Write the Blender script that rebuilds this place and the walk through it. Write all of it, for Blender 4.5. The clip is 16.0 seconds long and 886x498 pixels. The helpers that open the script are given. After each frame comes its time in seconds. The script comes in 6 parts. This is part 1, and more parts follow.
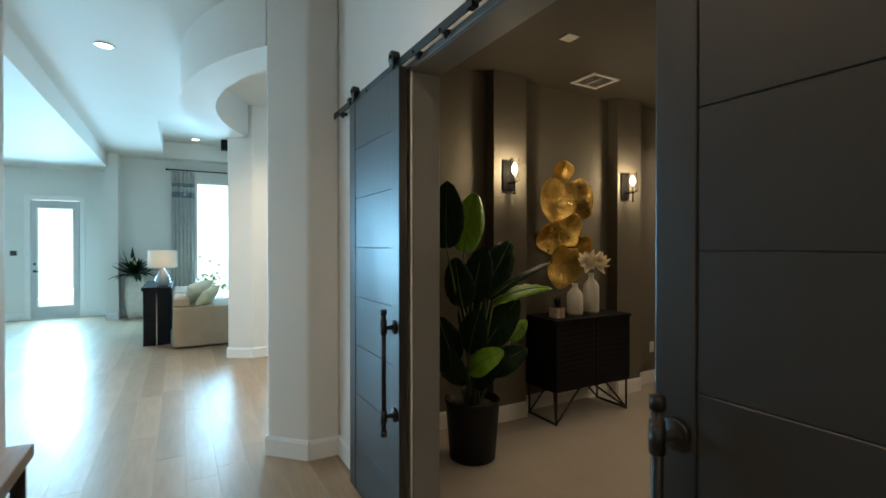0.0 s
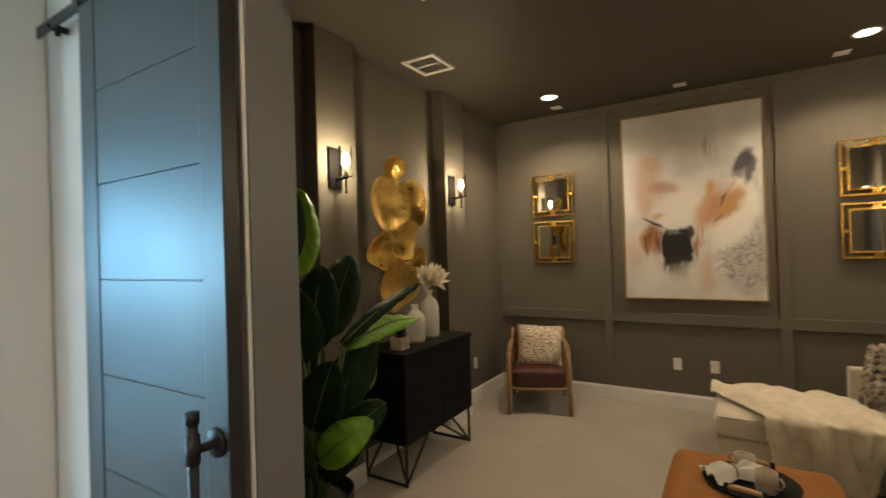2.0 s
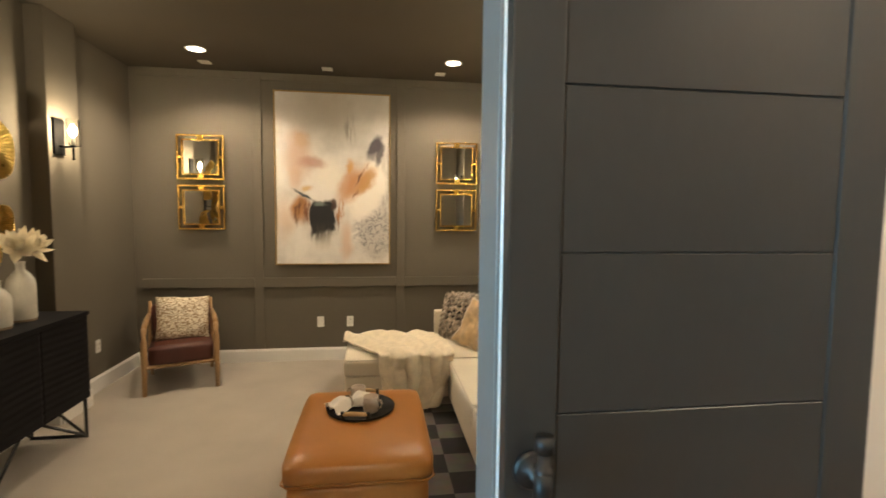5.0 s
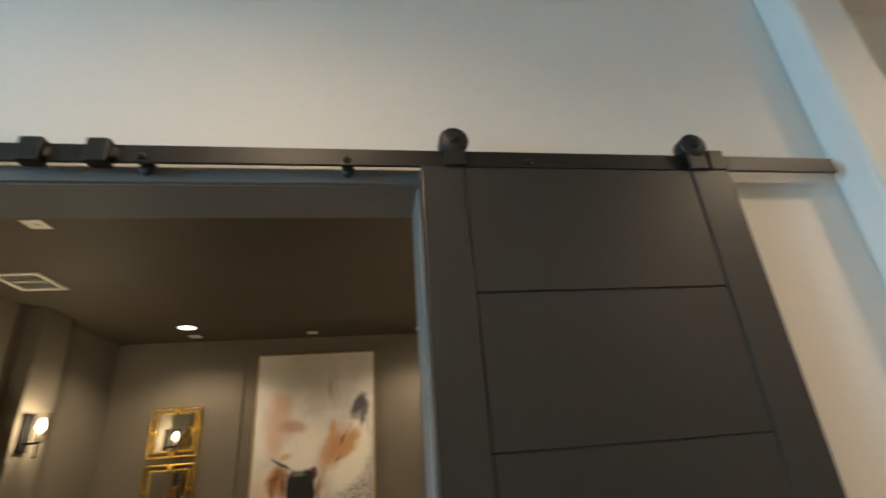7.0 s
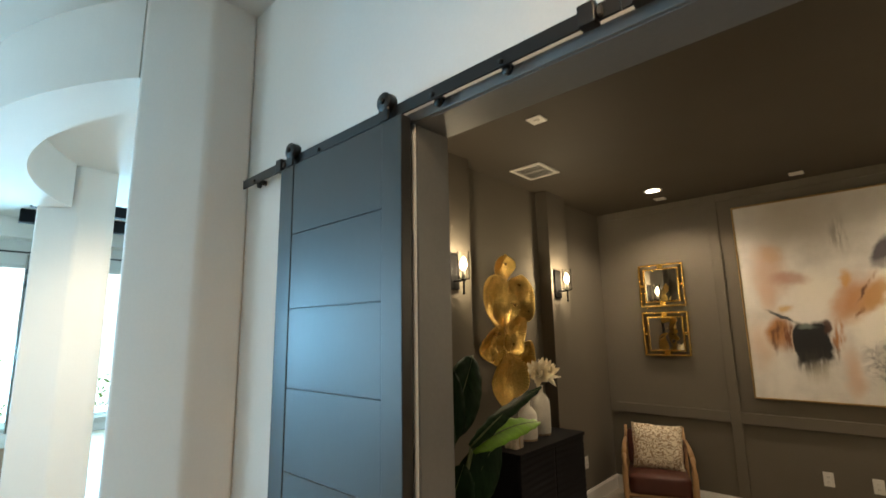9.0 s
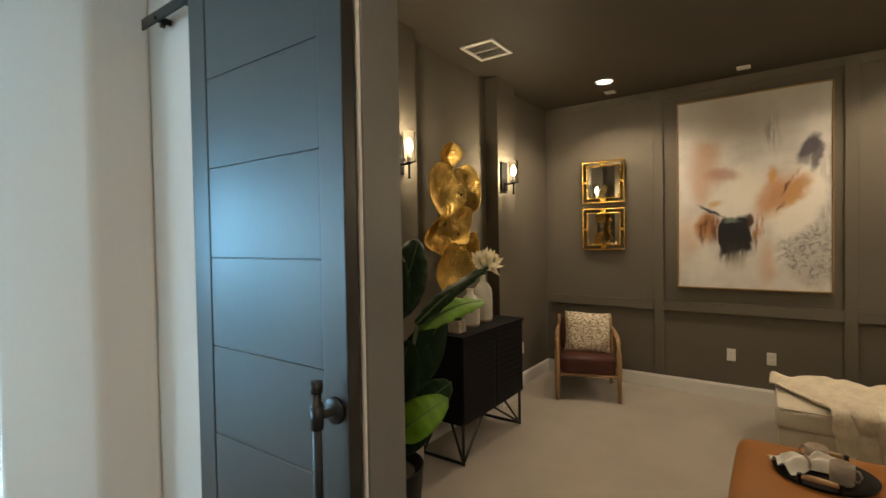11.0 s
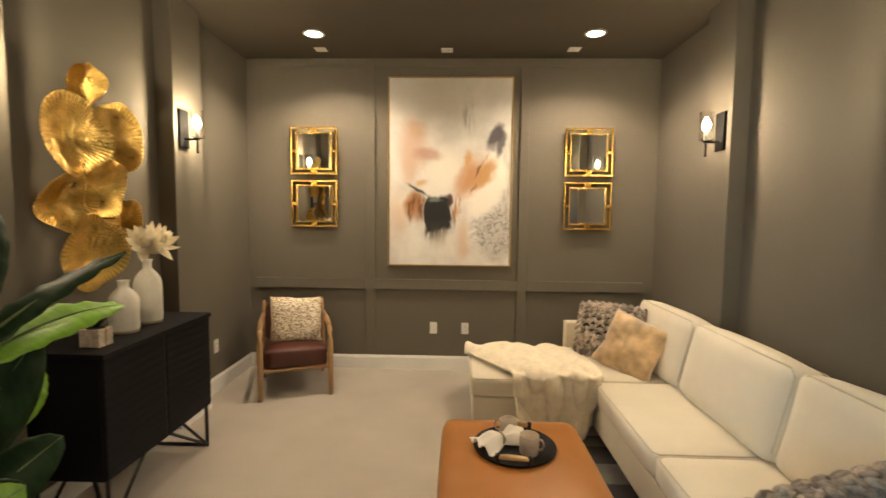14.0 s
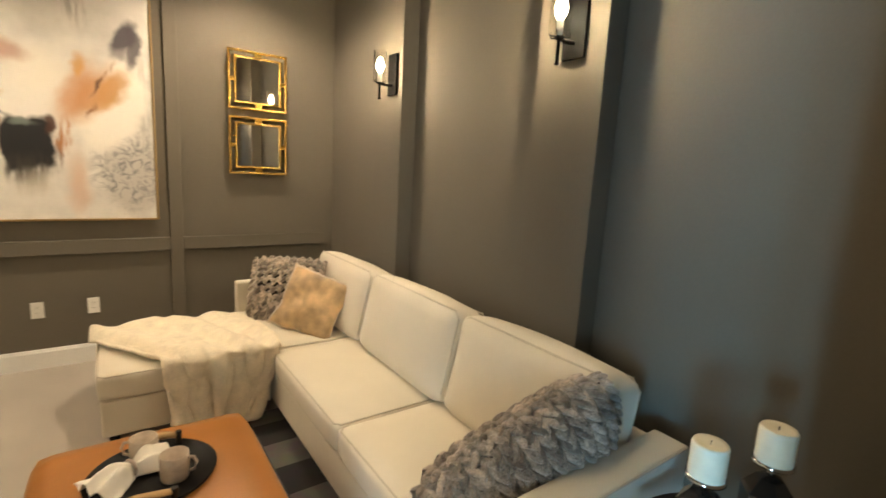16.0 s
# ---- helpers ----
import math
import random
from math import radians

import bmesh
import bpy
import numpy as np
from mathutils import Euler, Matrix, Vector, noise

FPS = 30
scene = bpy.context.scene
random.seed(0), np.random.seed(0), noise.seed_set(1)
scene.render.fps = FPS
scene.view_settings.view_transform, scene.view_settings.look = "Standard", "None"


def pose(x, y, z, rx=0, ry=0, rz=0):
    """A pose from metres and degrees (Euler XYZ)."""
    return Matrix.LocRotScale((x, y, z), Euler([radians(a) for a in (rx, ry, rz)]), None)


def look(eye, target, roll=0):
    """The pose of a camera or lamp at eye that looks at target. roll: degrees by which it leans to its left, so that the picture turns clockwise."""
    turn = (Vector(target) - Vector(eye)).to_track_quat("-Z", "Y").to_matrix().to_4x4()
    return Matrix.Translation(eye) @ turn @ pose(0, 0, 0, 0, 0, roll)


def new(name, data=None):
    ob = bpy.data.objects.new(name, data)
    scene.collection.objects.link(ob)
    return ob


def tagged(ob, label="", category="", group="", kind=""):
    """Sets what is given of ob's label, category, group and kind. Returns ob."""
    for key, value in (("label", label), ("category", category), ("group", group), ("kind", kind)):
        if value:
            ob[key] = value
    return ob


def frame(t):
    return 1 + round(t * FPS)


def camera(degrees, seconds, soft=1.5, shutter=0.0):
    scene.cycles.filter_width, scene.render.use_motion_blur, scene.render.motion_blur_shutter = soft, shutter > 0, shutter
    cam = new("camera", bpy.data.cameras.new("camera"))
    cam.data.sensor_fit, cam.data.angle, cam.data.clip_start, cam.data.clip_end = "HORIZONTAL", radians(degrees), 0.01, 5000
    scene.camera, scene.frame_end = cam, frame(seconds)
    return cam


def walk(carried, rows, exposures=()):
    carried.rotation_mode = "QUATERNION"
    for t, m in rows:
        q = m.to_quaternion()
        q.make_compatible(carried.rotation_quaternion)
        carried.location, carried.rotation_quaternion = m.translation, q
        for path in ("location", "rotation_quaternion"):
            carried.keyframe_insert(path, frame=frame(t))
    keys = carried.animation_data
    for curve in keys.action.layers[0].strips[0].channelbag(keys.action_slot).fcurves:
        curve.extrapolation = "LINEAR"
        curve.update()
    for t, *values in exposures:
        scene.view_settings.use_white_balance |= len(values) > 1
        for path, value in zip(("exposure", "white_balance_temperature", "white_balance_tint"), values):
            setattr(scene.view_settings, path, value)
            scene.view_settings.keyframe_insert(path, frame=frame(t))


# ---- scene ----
cam = camera(87.1, 16.0, shutter=0.35)
PATH = [
    (0, (1.379, -1.331, 1.537), (-0.362, -0.347, 1.522), -0.0),
    (0.5, (1.06, -1.236, 1.545), (-0.611, -0.137, 1.545), -0.2),
    (1, (0.804, -1.248, 1.569), (-0.716, 0.052, 1.583), -0.7),
    (1.5, (0.542, -1.173, 1.567), (-0.78, 0.329, 1.588), -1.2),
    (2, (0.308, -1.07, 1.581), (-0.743, 0.631, 1.593), -1.7),
    (2.5, (0.149, -1.096, 1.544), (-0.426, 0.819, 1.516), -0.0),
    (3, (0.08, -1.121, 1.539), (-0.086, 0.868, 1.406), 0.4),
    (3.2, (0.111, -1.119, 1.529), (-0.004, 0.867, 1.328), 0.1),
    (5.3, (0.533, -1.202, 1.596), (0.949, 0.751, 1.49), 1.0),
    (5.5, (0.589, -1.213, 1.604), (1.117, 0.716, 1.644), 0.7),
    (6, (0.674, -1.245, 1.763), (1.391, 0.574, 2.185), -2.3),
    (6.5, (0.645, -1.254, 1.835), (1.304, 0.511, 2.506), -5.0),
    (7, (0.579, -1.264, 1.846), (0.879, 0.552, 2.626), -4.4),
    (7.5, (0.472, -1.288, 1.832), (0.156, 0.535, 2.591), -2.4),
    (8, (0.396, -1.325, 1.811), (-0.433, 0.368, 2.479), -1.9),
    (8.5, (0.338, -1.341, 1.77), (-0.816, 0.207, 2.29), -1.6),
    (9, (0.304, -1.341, 1.733), (-1.024, 0.114, 2.076), -1.1),
    (9.2, (0.291, -1.338, 1.715), (-1.057, 0.109, 2.006), -1.0),
    (11.3, (0.145, -1.161, 1.573), (-0.958, 0.505, 1.504), -0.6),
    (11.5, (0.133, -1.107, 1.582), (-0.938, 0.581, 1.511), -0.4),
    (12, (0.063, -0.928, 1.566), (-0.906, 0.821, 1.523), -0.0),
    (12.5, (0.008, -0.808, 1.565), (-0.674, 1.069, 1.449), 0.6),
    (13, (-0.041, -0.705, 1.557), (-0.546, 1.227, 1.438), 0.3),
    (13.5, (-0.003, -0.648, 1.54), (-0.312, 1.324, 1.42), 0.5),
    (14, (0.066, -0.629, 1.565), (0.004, 1.365, 1.415), 0.6),
    (14.5, (0.121, -0.586, 1.507), (0.357, 1.391, 1.324), 1.0),
    (15, (0.215, -0.406, 1.469), (0.778, 1.498, 1.229), 1.3),
    (15.5, (0.294, -0.233, 1.477), (1.173, 1.534, 1.154), 1.8),
    (16, (0.276, -0.183, 1.535), (1.434, 1.414, 1.206), 3.2),
]
walk(cam, [(t, look(eye, target, roll)) for t, eye, target, roll in PATH],
     [(0.0, -0.78), (1.0, -0.8), (1.5, -0.68), (2.0, -0.12), (2.5, 0.15), (3.0, 0.58), (5.3, 0.5), (6.0, 0.1), (6.5, -0.2), (7.0, -0.36), (7.5, -0.2), (8.0, -0.15), (9.0, -0.22), (11.5, -0.08), (12.5, 0.32), (13.0, 0.6), (14.0, 0.78), (15.0, 0.85), (16.0, 0.8)])

# ---------------------------------------------------------------- daylight and exposure
world = bpy.data.worlds.new("world")
scene.world = world
world.use_nodes = True
wn = world.node_tree
sky = wn.nodes.new("ShaderNodeTexSky")
sky.sky_type = "NISHITA"
sky.sun_disc = False
sky.sun_elevation = radians(48)
sky.sun_rotation = radians(200)
wn.links.new(sky.outputs[0], wn.nodes["Background"].inputs[0])
wn.nodes["Background"].inputs[1].default_value = 0.14

WARM = (1.0, 0.75, 0.45)
DAY = (0.35, 0.73, 1.0)


def area_lamp(name, m, size_x, size_y, watts, colour, spread=180):
    data = bpy.data.lights.new(name, "AREA")
    data.shape, data.size, data.size_y = "RECTANGLE", size_x, size_y
    data.energy, data.color, data.spread = watts, colour, radians(spread)
    ob = new(name, data)
    ob.matrix_world = m
    return ob


def bulb_lamp(name, x, y, z, watts, colour, radius=0.03):
    data = bpy.data.lights.new(name, "POINT")
    data.energy, data.color, data.shadow_soft_size = watts, colour, radius
    ob = new(name, data)
    ob.location = (x, y, z)
    return ob


def spot_lamp(name, x, y, z, watts, colour, cone=120, radius=0.07):
    data = bpy.data.lights.new(name, "SPOT")
    data.energy, data.color, data.shadow_soft_size = watts, colour, radius
    data.spot_size, data.spot_blend = radians(cone), 0.6
    ob = new(name, data)
    ob.location = (x, y, z)
    return ob


# daylight standing in the far glazed door, the tall windows and the wide glazing beside them
area_lamp("door_daylight", look((-11.10, -3.60, 1.35), (0, -3.0, -0.6)), 0.62, 1.9, 265, DAY, 150)
area_lamp("window_daylight", look((-10.66, -0.62, 1.65), (0, -0.6, -0.4)), 0.8, 2.7, 250, DAY, 150)
area_lamp("window_daylight", look((-10.66, 1.10, 1.65), (0, 1.0, -0.4)), 0.9, 2.7, 190, DAY, 150)
area_lamp("glazing_daylight", look((-11.08, -5.35, 1.65), (0, -4.0, -0.9)), 1.7, 2.5, 300, (0.24, 0.64, 1.0), 120)
# added behind an unseen, assumed window: cool light for pillar and sofa wall
area_lamp("south_daylight_fill", look((-5.9, -6.88, 1.6), (-1.0, -1.0, 0.8)), 2.2, 2.3, 80, (0.62, 0.84, 1.0), 130)

# lamps of the dark room: two ceiling downlights and four wall sconces
SCONCE_Y = (1.165, 2.672)
for x in (-1.15, 1.17):
    spot_lamp("downlight_lamp", x, 3.33, 3.03, 76, (1.0, 0.79, 0.55), 140, 0.025)
for y in SCONCE_Y:
    bulb_lamp("sconce_lamp", -1.785, y - 0.005, 2.187, 9.5, WARM, 0.022)
    bulb_lamp("sconce_lamp", 1.765, y - 0.005, 2.187, 9.5, WARM, 0.022)
# lamps of the hall: the downlight that shows, two added ones, the side corridor's and the vestibule's
spot_lamp("downlight_lamp", -4.1, -1.95, 3.42, 165, (1.0, 0.84, 0.64), 140)
# next two are added, out of view, to warm the doorway wall and east pillar
spot_lamp("downlight_lamp", 0.2, -1.55, 3.42, 80, (1.0, 0.72, 0.45), 150)
spot_lamp("downlight_lamp", 2.9, -1.45, 3.42, 100, (1.0, 0.75, 0.50), 150)
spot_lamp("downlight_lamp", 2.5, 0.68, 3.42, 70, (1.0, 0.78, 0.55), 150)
spot_lamp("downlight_lamp", -3.9, 0.3, 3.42, 330, (1.0, 0.82, 0.60), 150)
bulb_lamp("table_lamp_bulb", -7.2, -1.53, 1.33, 14, (1.0, 0.8, 0.6), 0.05)

# ---------------------------------------------------------------- materials


def surface(name, base, rough=0.6, metal=0.0, vary=0.12, scale=3.0, grain=60.0, bump=0.1, bump_scale=None, stretch=(1, 1, 1),
            random_tone=0.0, island=0.0, sheen=0.0, coat=0.0, dist=0.004):
    """A painted, woven or cast surface: broad stains, fine grain and relief."""
    m = bpy.data.materials.new(name)
    m.use_nodes = True
    t = m.node_tree
    n, l = t.nodes, t.links
    p = n["Principled BSDF"]
    tc = n.new("ShaderNodeTexCoord")
    mp = n.new("ShaderNodeMapping")
    mp.inputs["Scale"].default_value = stretch
    l.new(tc.outputs["Object"], mp.inputs[0])
    broad = n.new("ShaderNodeTexNoise")
    broad.inputs["Scale"].default_value, broad.inputs["Detail"].default_value = scale, 4
    fine = n.new("ShaderNodeTexNoise")
    fine.inputs["Scale"].default_value, fine.inputs["Detail"].default_value = grain, 3
    for q in (broad, fine):
        l.new(mp.outputs[0], q.inputs["Vector"])
    add = n.new("ShaderNodeMath")
    add.operation = "MULTIPLY_ADD"
    l.new(fine.outputs[0], add.inputs[0])
    add.inputs[1].default_value = 0.5
    l.new(broad.outputs[0], add.inputs[2])
    ramp = n.new("ShaderNodeValToRGB")
    lo = [max(0.0, c * (1 - vary)) for c in base]
    hi = [min(1.0, c * (1 + vary)) for c in base]
    ramp.color_ramp.elements[0].position, ramp.color_ramp.elements[1].position = 0.5, 1.0
    ramp.color_ramp.elements[0].color, ramp.color_ramp.elements[1].color = (*lo, 1), (*hi, 1)
    l.new(add.outputs[0], ramp.inputs[0])
    colour = ramp.outputs[0]
    if random_tone or island:
        src = n.new("ShaderNodeNewGeometry").outputs["Random Per Island"] if island else n.new("ShaderNodeObjectInfo").outputs["Random"]
        amount = island or random_tone
        rr = n.new("ShaderNodeMapRange")
        rr.inputs["To Min"].default_value, rr.inputs["To Max"].default_value = 1 - amount, 1 + amount
        l.new(src, rr.inputs["Value"])
        mul = n.new("ShaderNodeVectorMath")
        mul.operation = "SCALE"
        l.new(colour, mul.inputs[0])
        l.new(rr.outputs[0], mul.inputs["Scale"])
        colour = mul.outputs[0]
    l.new(colour, p.inputs["Base Color"])
    p.inputs["Metallic"].default_value = metal
    rg = n.new("ShaderNodeMapRange")
    rg.inputs["To Min"].default_value, rg.inputs["To Max"].default_value = max(0.02, rough - 0.08), min(1, rough + 0.08)
    l.new(broad.outputs[0], rg.inputs["Value"])
    l.new(rg.outputs[0], p.inputs["Roughness"])
    p.inputs["Sheen Weight"].default_value = sheen
    p.inputs["Coat Weight"].default_value = coat
    if bump:
        bn = n.new("ShaderNodeTexNoise")
        bn.inputs["Scale"].default_value, bn.inputs["Detail"].default_value = bump_scale or grain, 4
        l.new(mp.outputs[0], bn.inputs["Vector"])
        b = n.new("ShaderNodeBump")
        b.inputs["Strength"].default_value, b.inputs["Distance"].default_value = bump, dist
        l.new(bn.outputs[0], b.inputs["Height"])
        l.new(b.outputs[0], p.inputs["Normal"])
    return m


def glow(name, colour, strength):
    m = bpy.data.materials.new(name)
    m.use_nodes = True
    t = m.node_tree
    t.nodes.remove(t.nodes["Principled BSDF"])
    e = t.nodes.new("ShaderNodeEmission")
    e.inputs[0].default_value, e.inputs[1].default_value = (*colour, 1), strength
    t.links.new(e.outputs[0], t.nodes["Material Output"].inputs[0])
    return m


def clear(name, tint=(1, 1, 1), rough=0.0):
    m = bpy.data.materials.new(name)
    m.use_nodes = True
    p = m.node_tree.nodes["Principled BSDF"]
    p.inputs["Base Color"].default_value = (*tint, 1)
    p.inputs["Transmission Weight"].default_value = 1.0
    p.inputs["Roughness"].default_value, p.inputs["IOR"].default_value = rough, 1.45
    return m


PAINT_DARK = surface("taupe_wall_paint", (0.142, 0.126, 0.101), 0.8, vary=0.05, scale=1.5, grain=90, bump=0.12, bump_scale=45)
# the walls' taupe, with the ceiling's shade put into a darker base
PAINT_CEIL_SHADED = surface("taupe_paint_shaded", (0.052, 0.041, 0.027), 0.7, vary=0.05, scale=1.5, grain=90, bump=0.15, bump_scale=40)
PAINT_WHITE = surface("off_white_wall_paint", (0.72, 0.70, 0.66), 0.6, vary=0.03, scale=1.2, grain=80, bump=0.08, bump_scale=50)
PAINT_TRIM = surface("white_trim_paint", (0.78, 0.77, 0.74), 0.35, vary=0.03, scale=4, bump=0.03)
DOOR_PAINT = surface("charcoal_door_paint", (0.026, 0.0255, 0.023), 0.38, vary=0.10, scale=2.5, grain=50, bump=0.05, stretch=(1, 1, 0.3))
JAMB_PAINT = surface("grey_jamb_paint", (0.175, 0.175, 0.17), 0.45, vary=0.08, scale=3, bump=0.06)
CARPET = surface("greige_carpet", (0.46, 0.41, 0.35), 0.95, vary=0.10, scale=2.2, grain=220, bump=0.6, bump_scale=260, sheen=0.25, dist=0.006)
OAK_FLOOR = surface("light_oak_planks", (0.33, 0.235, 0.155), 0.34, vary=0.22, scale=4, grain=26, bump=0.06, stretch=(0.12, 1, 1), random_tone=0.13)
BLACK_STEEL = surface("black_powder_coated_steel", (0.011, 0.011, 0.011), 0.42, metal=0.2, vary=0.2, bump=0.05)
BLACK_WOOD = surface("black_stained_wood", (0.007, 0.007, 0.009), 0.62, vary=0.3, scale=6, grain=40, bump=0.12, stretch=(1, 0.15, 1))
WALNUT = surface("honey_oak_wood", (0.36, 0.215, 0.10), 0.42, vary=0.25, scale=9, grain=50, bump=0.08, stretch=(1, 1, 0.2))
RUST_LEATHER = surface("rust_leather", (0.075, 0.020, 0.014), 0.42, vary=0.22, scale=5, grain=160, bump=0.15, bump_scale=180)
TAN_LEATHER = surface("tan_leather", (0.37, 0.145, 0.029), 0.32, vary=0.10, scale=5, grain=120, bump=0.16, bump_scale=150)
# core of the knit cushions: shade in the yarn gaps, put into its colour
KNIT_GAP_SHADE = surface("knit_gap_shade", (0.05, 0.043, 0.037), 0.95, vary=0.3, scale=20, bump=0.4)
CREAM_LINEN = surface("cream_linen", (0.70, 0.635, 0.51), 0.9, vary=0.06, scale=3, grain=300, bump=0.25, bump_scale=420, sheen=0.2)
PIPING = surface("cream_piping", (0.56, 0.50, 0.39), 0.9, vary=0.1, bump=0.1)
THROW = surface("cream_plush", (0.80, 0.71, 0.55), 0.95, vary=0.12, scale=16, grain=90, bump=0.5, bump_scale=75, sheen=0.15, dist=0.012)
GREY_KNIT = surface("grey_chunky_knit", (0.36, 0.295, 0.235), 0.9, vary=0.65, scale=30, grain=170, bump=0.9, bump_scale=190, island=0.5, sheen=0.35, dist=0.012)
GOLD_CLOTH = surface("gold_velvet", (0.50, 0.34, 0.17), 0.38, vary=0.45, scale=7, grain=16, bump=0.3, bump_scale=16, sheen=0.5)
GOLD_LEAF = surface("antique_gold_leaf", (0.72, 0.49, 0.15), 0.30, metal=1.0, vary=0.25, scale=9, grain=90, bump=0.8, bump_scale=62, dist=0.006)
GOLD_FRAME = surface("brushed_gold_metal", (0.78, 0.50, 0.12), 0.24, metal=1.0, vary=0.18, scale=12, bump=0.15)
BRASS_DARK = surface("gilt_wood_frame", (0.40, 0.27, 0.12), 0.4, metal=0.7, vary=0.2, bump=0.1)
CERAMIC = surface("matt_white_ceramic", (0.66, 0.63, 0.56), 0.5, vary=0.08, scale=14, bump=0.15, bump_scale=60)
RAW_CLAY = surface("bare_clay_foot", (0.30, 0.22, 0.15), 0.8, vary=0.2, bump=0.2)
PETAL = surface("ivory_silk_petal", (0.78, 0.70, 0.53), 0.7, vary=0.12, scale=20, bump=0.15)
STAMEN = surface("flower_core", (0.45, 0.26, 0.10), 0.7)
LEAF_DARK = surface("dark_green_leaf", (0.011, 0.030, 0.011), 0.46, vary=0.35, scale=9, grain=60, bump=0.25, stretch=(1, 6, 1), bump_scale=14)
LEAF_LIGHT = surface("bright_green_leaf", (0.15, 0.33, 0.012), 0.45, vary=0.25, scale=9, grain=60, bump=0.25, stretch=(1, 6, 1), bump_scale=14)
STEM = surface("green_stem", (0.10, 0.13, 0.045), 0.5, vary=0.25, scale=20)
POT_BLACK = surface("black_planter", (0.014, 0.014, 0.015), 0.45, vary=0.25, bump=0.1)
SOIL = surface("dark_moss", (0.035, 0.030, 0.02), 0.95, vary=0.4, scale=30, bump=0.8)
MARBLE = surface("veined_beige_stone", (0.55, 0.47, 0.37), 0.4, vary=0.3, scale=30, bump=0.05)
MIRROR = surface("mirror_glass", (0.86, 0.85, 0.82), 0.10, metal=1.0, vary=0.02, bump=0)
MIRROR.node_tree.nodes["Map Range"].inputs["To Min"].default_value = 0.01
MIRROR.node_tree.nodes["Map Range"].inputs["To Max"].default_value = 0.03
GREY_GLAZE = surface("grey_stoneware", (0.44, 0.36, 0.28), 0.35, vary=0.12, scale=30, bump=0.05)
NAPKIN = surface("white_cotton_napkin", (0.86, 0.82, 0.74), 0.9, vary=0.05, scale=30, grain=260, bump=0.2)
TRAY_BLACK = surface("black_lacquer_tray", (0.007, 0.007, 0.007), 0.45, vary=0.2, bump=0.04)
RAW_WOOD = surface("pale_driftwood", (0.50, 0.34, 0.17), 0.7, vary=0.3, scale=20, bump=0.3, stretch=(0.2, 1, 1))
PLASTIC_WHITE = surface("white_plastic", (0.74, 0.72, 0.68), 0.35, vary=0.03, bump=0)
SLOT = surface("dark_slot", (0.05, 0.045, 0.04), 0.6)
RUG_DARK = surface("charcoal_patterned_rug", (0.035, 0.034, 0.036), 0.95, vary=0.5, scale=7, grain=200, bump=0.5, bump_scale=240)
WAX = surface("ivory_candle_wax", (0.80, 0.74, 0.58), 0.5, vary=0.05, scale=20, bump=0.05)
DARK_GLASS = surface("smoked_mirror_glass", (0.10, 0.10, 0.10), 0.08, metal=0.9, vary=0.1, bump=0)
CHROME = surface("polished_chrome", (0.75, 0.75, 0.75), 0.12, metal=1.0, vary=0.03, bump=0)
SHADE_GLASS = clear("clear_glass", (0.98, 0.97, 0.95))
SHADE_GLASS.node_tree.nodes["Principled BSDF"].inputs["IOR"].default_value = 1.08
PANE = clear("window_glass", (0.97, 1.0, 0.99))
BULB = glow("warm_bulb", (1.0, 0.84, 0.56), 140)
DOWNLIGHT = glow("downlight_lens", (1.0, 0.88, 0.70), 22)
HALL_GLOW = glow("hall_downlight_lens", (1.0, 0.93, 0.82), 16)
OUTDOOR = glow("bright_garden_backdrop", (0.80, 0.97, 1.0), 3.2)
CURTAIN = surface("sheer_grey_curtain", (0.50, 0.50, 0.48), 0.9, vary=0.08, scale=4, bump=0.15)
CURTAIN_BAND = surface("slate_curtain_band", (0.25, 0.30, 0.34), 0.9, vary=0.1, bump=0.15)
TAUPE_CLOTH = surface("taupe_upholstery", (0.30, 0.21, 0.135), 0.9, vary=0.1, scale=5, grain=200, bump=0.2)
YELLOW_CLOTH = surface("straw_cushion_cloth", (0.55, 0.48, 0.30), 0.9, vary=0.1, bump=0.2)
LAMP_SHADE = surface("ivory_lamp_shade", (0.80, 0.70, 0.58), 0.8, vary=0.04, bump=0.05)
LAMP_SHADE.node_tree.nodes["Principled BSDF"].inputs["Transmission Weight"].default_value = 0.35
LAMP_BODY = surface("smoked_grey_glass_lamp", (0.22, 0.23, 0.23), 0.15, vary=0.15, bump=0)
OAK_TABLE = surface("weathered_oak_table", (0.26, 0.17, 0.10), 0.5, vary=0.3, scale=7, grain=50, bump=0.15, stretch=(0.15, 1, 1))


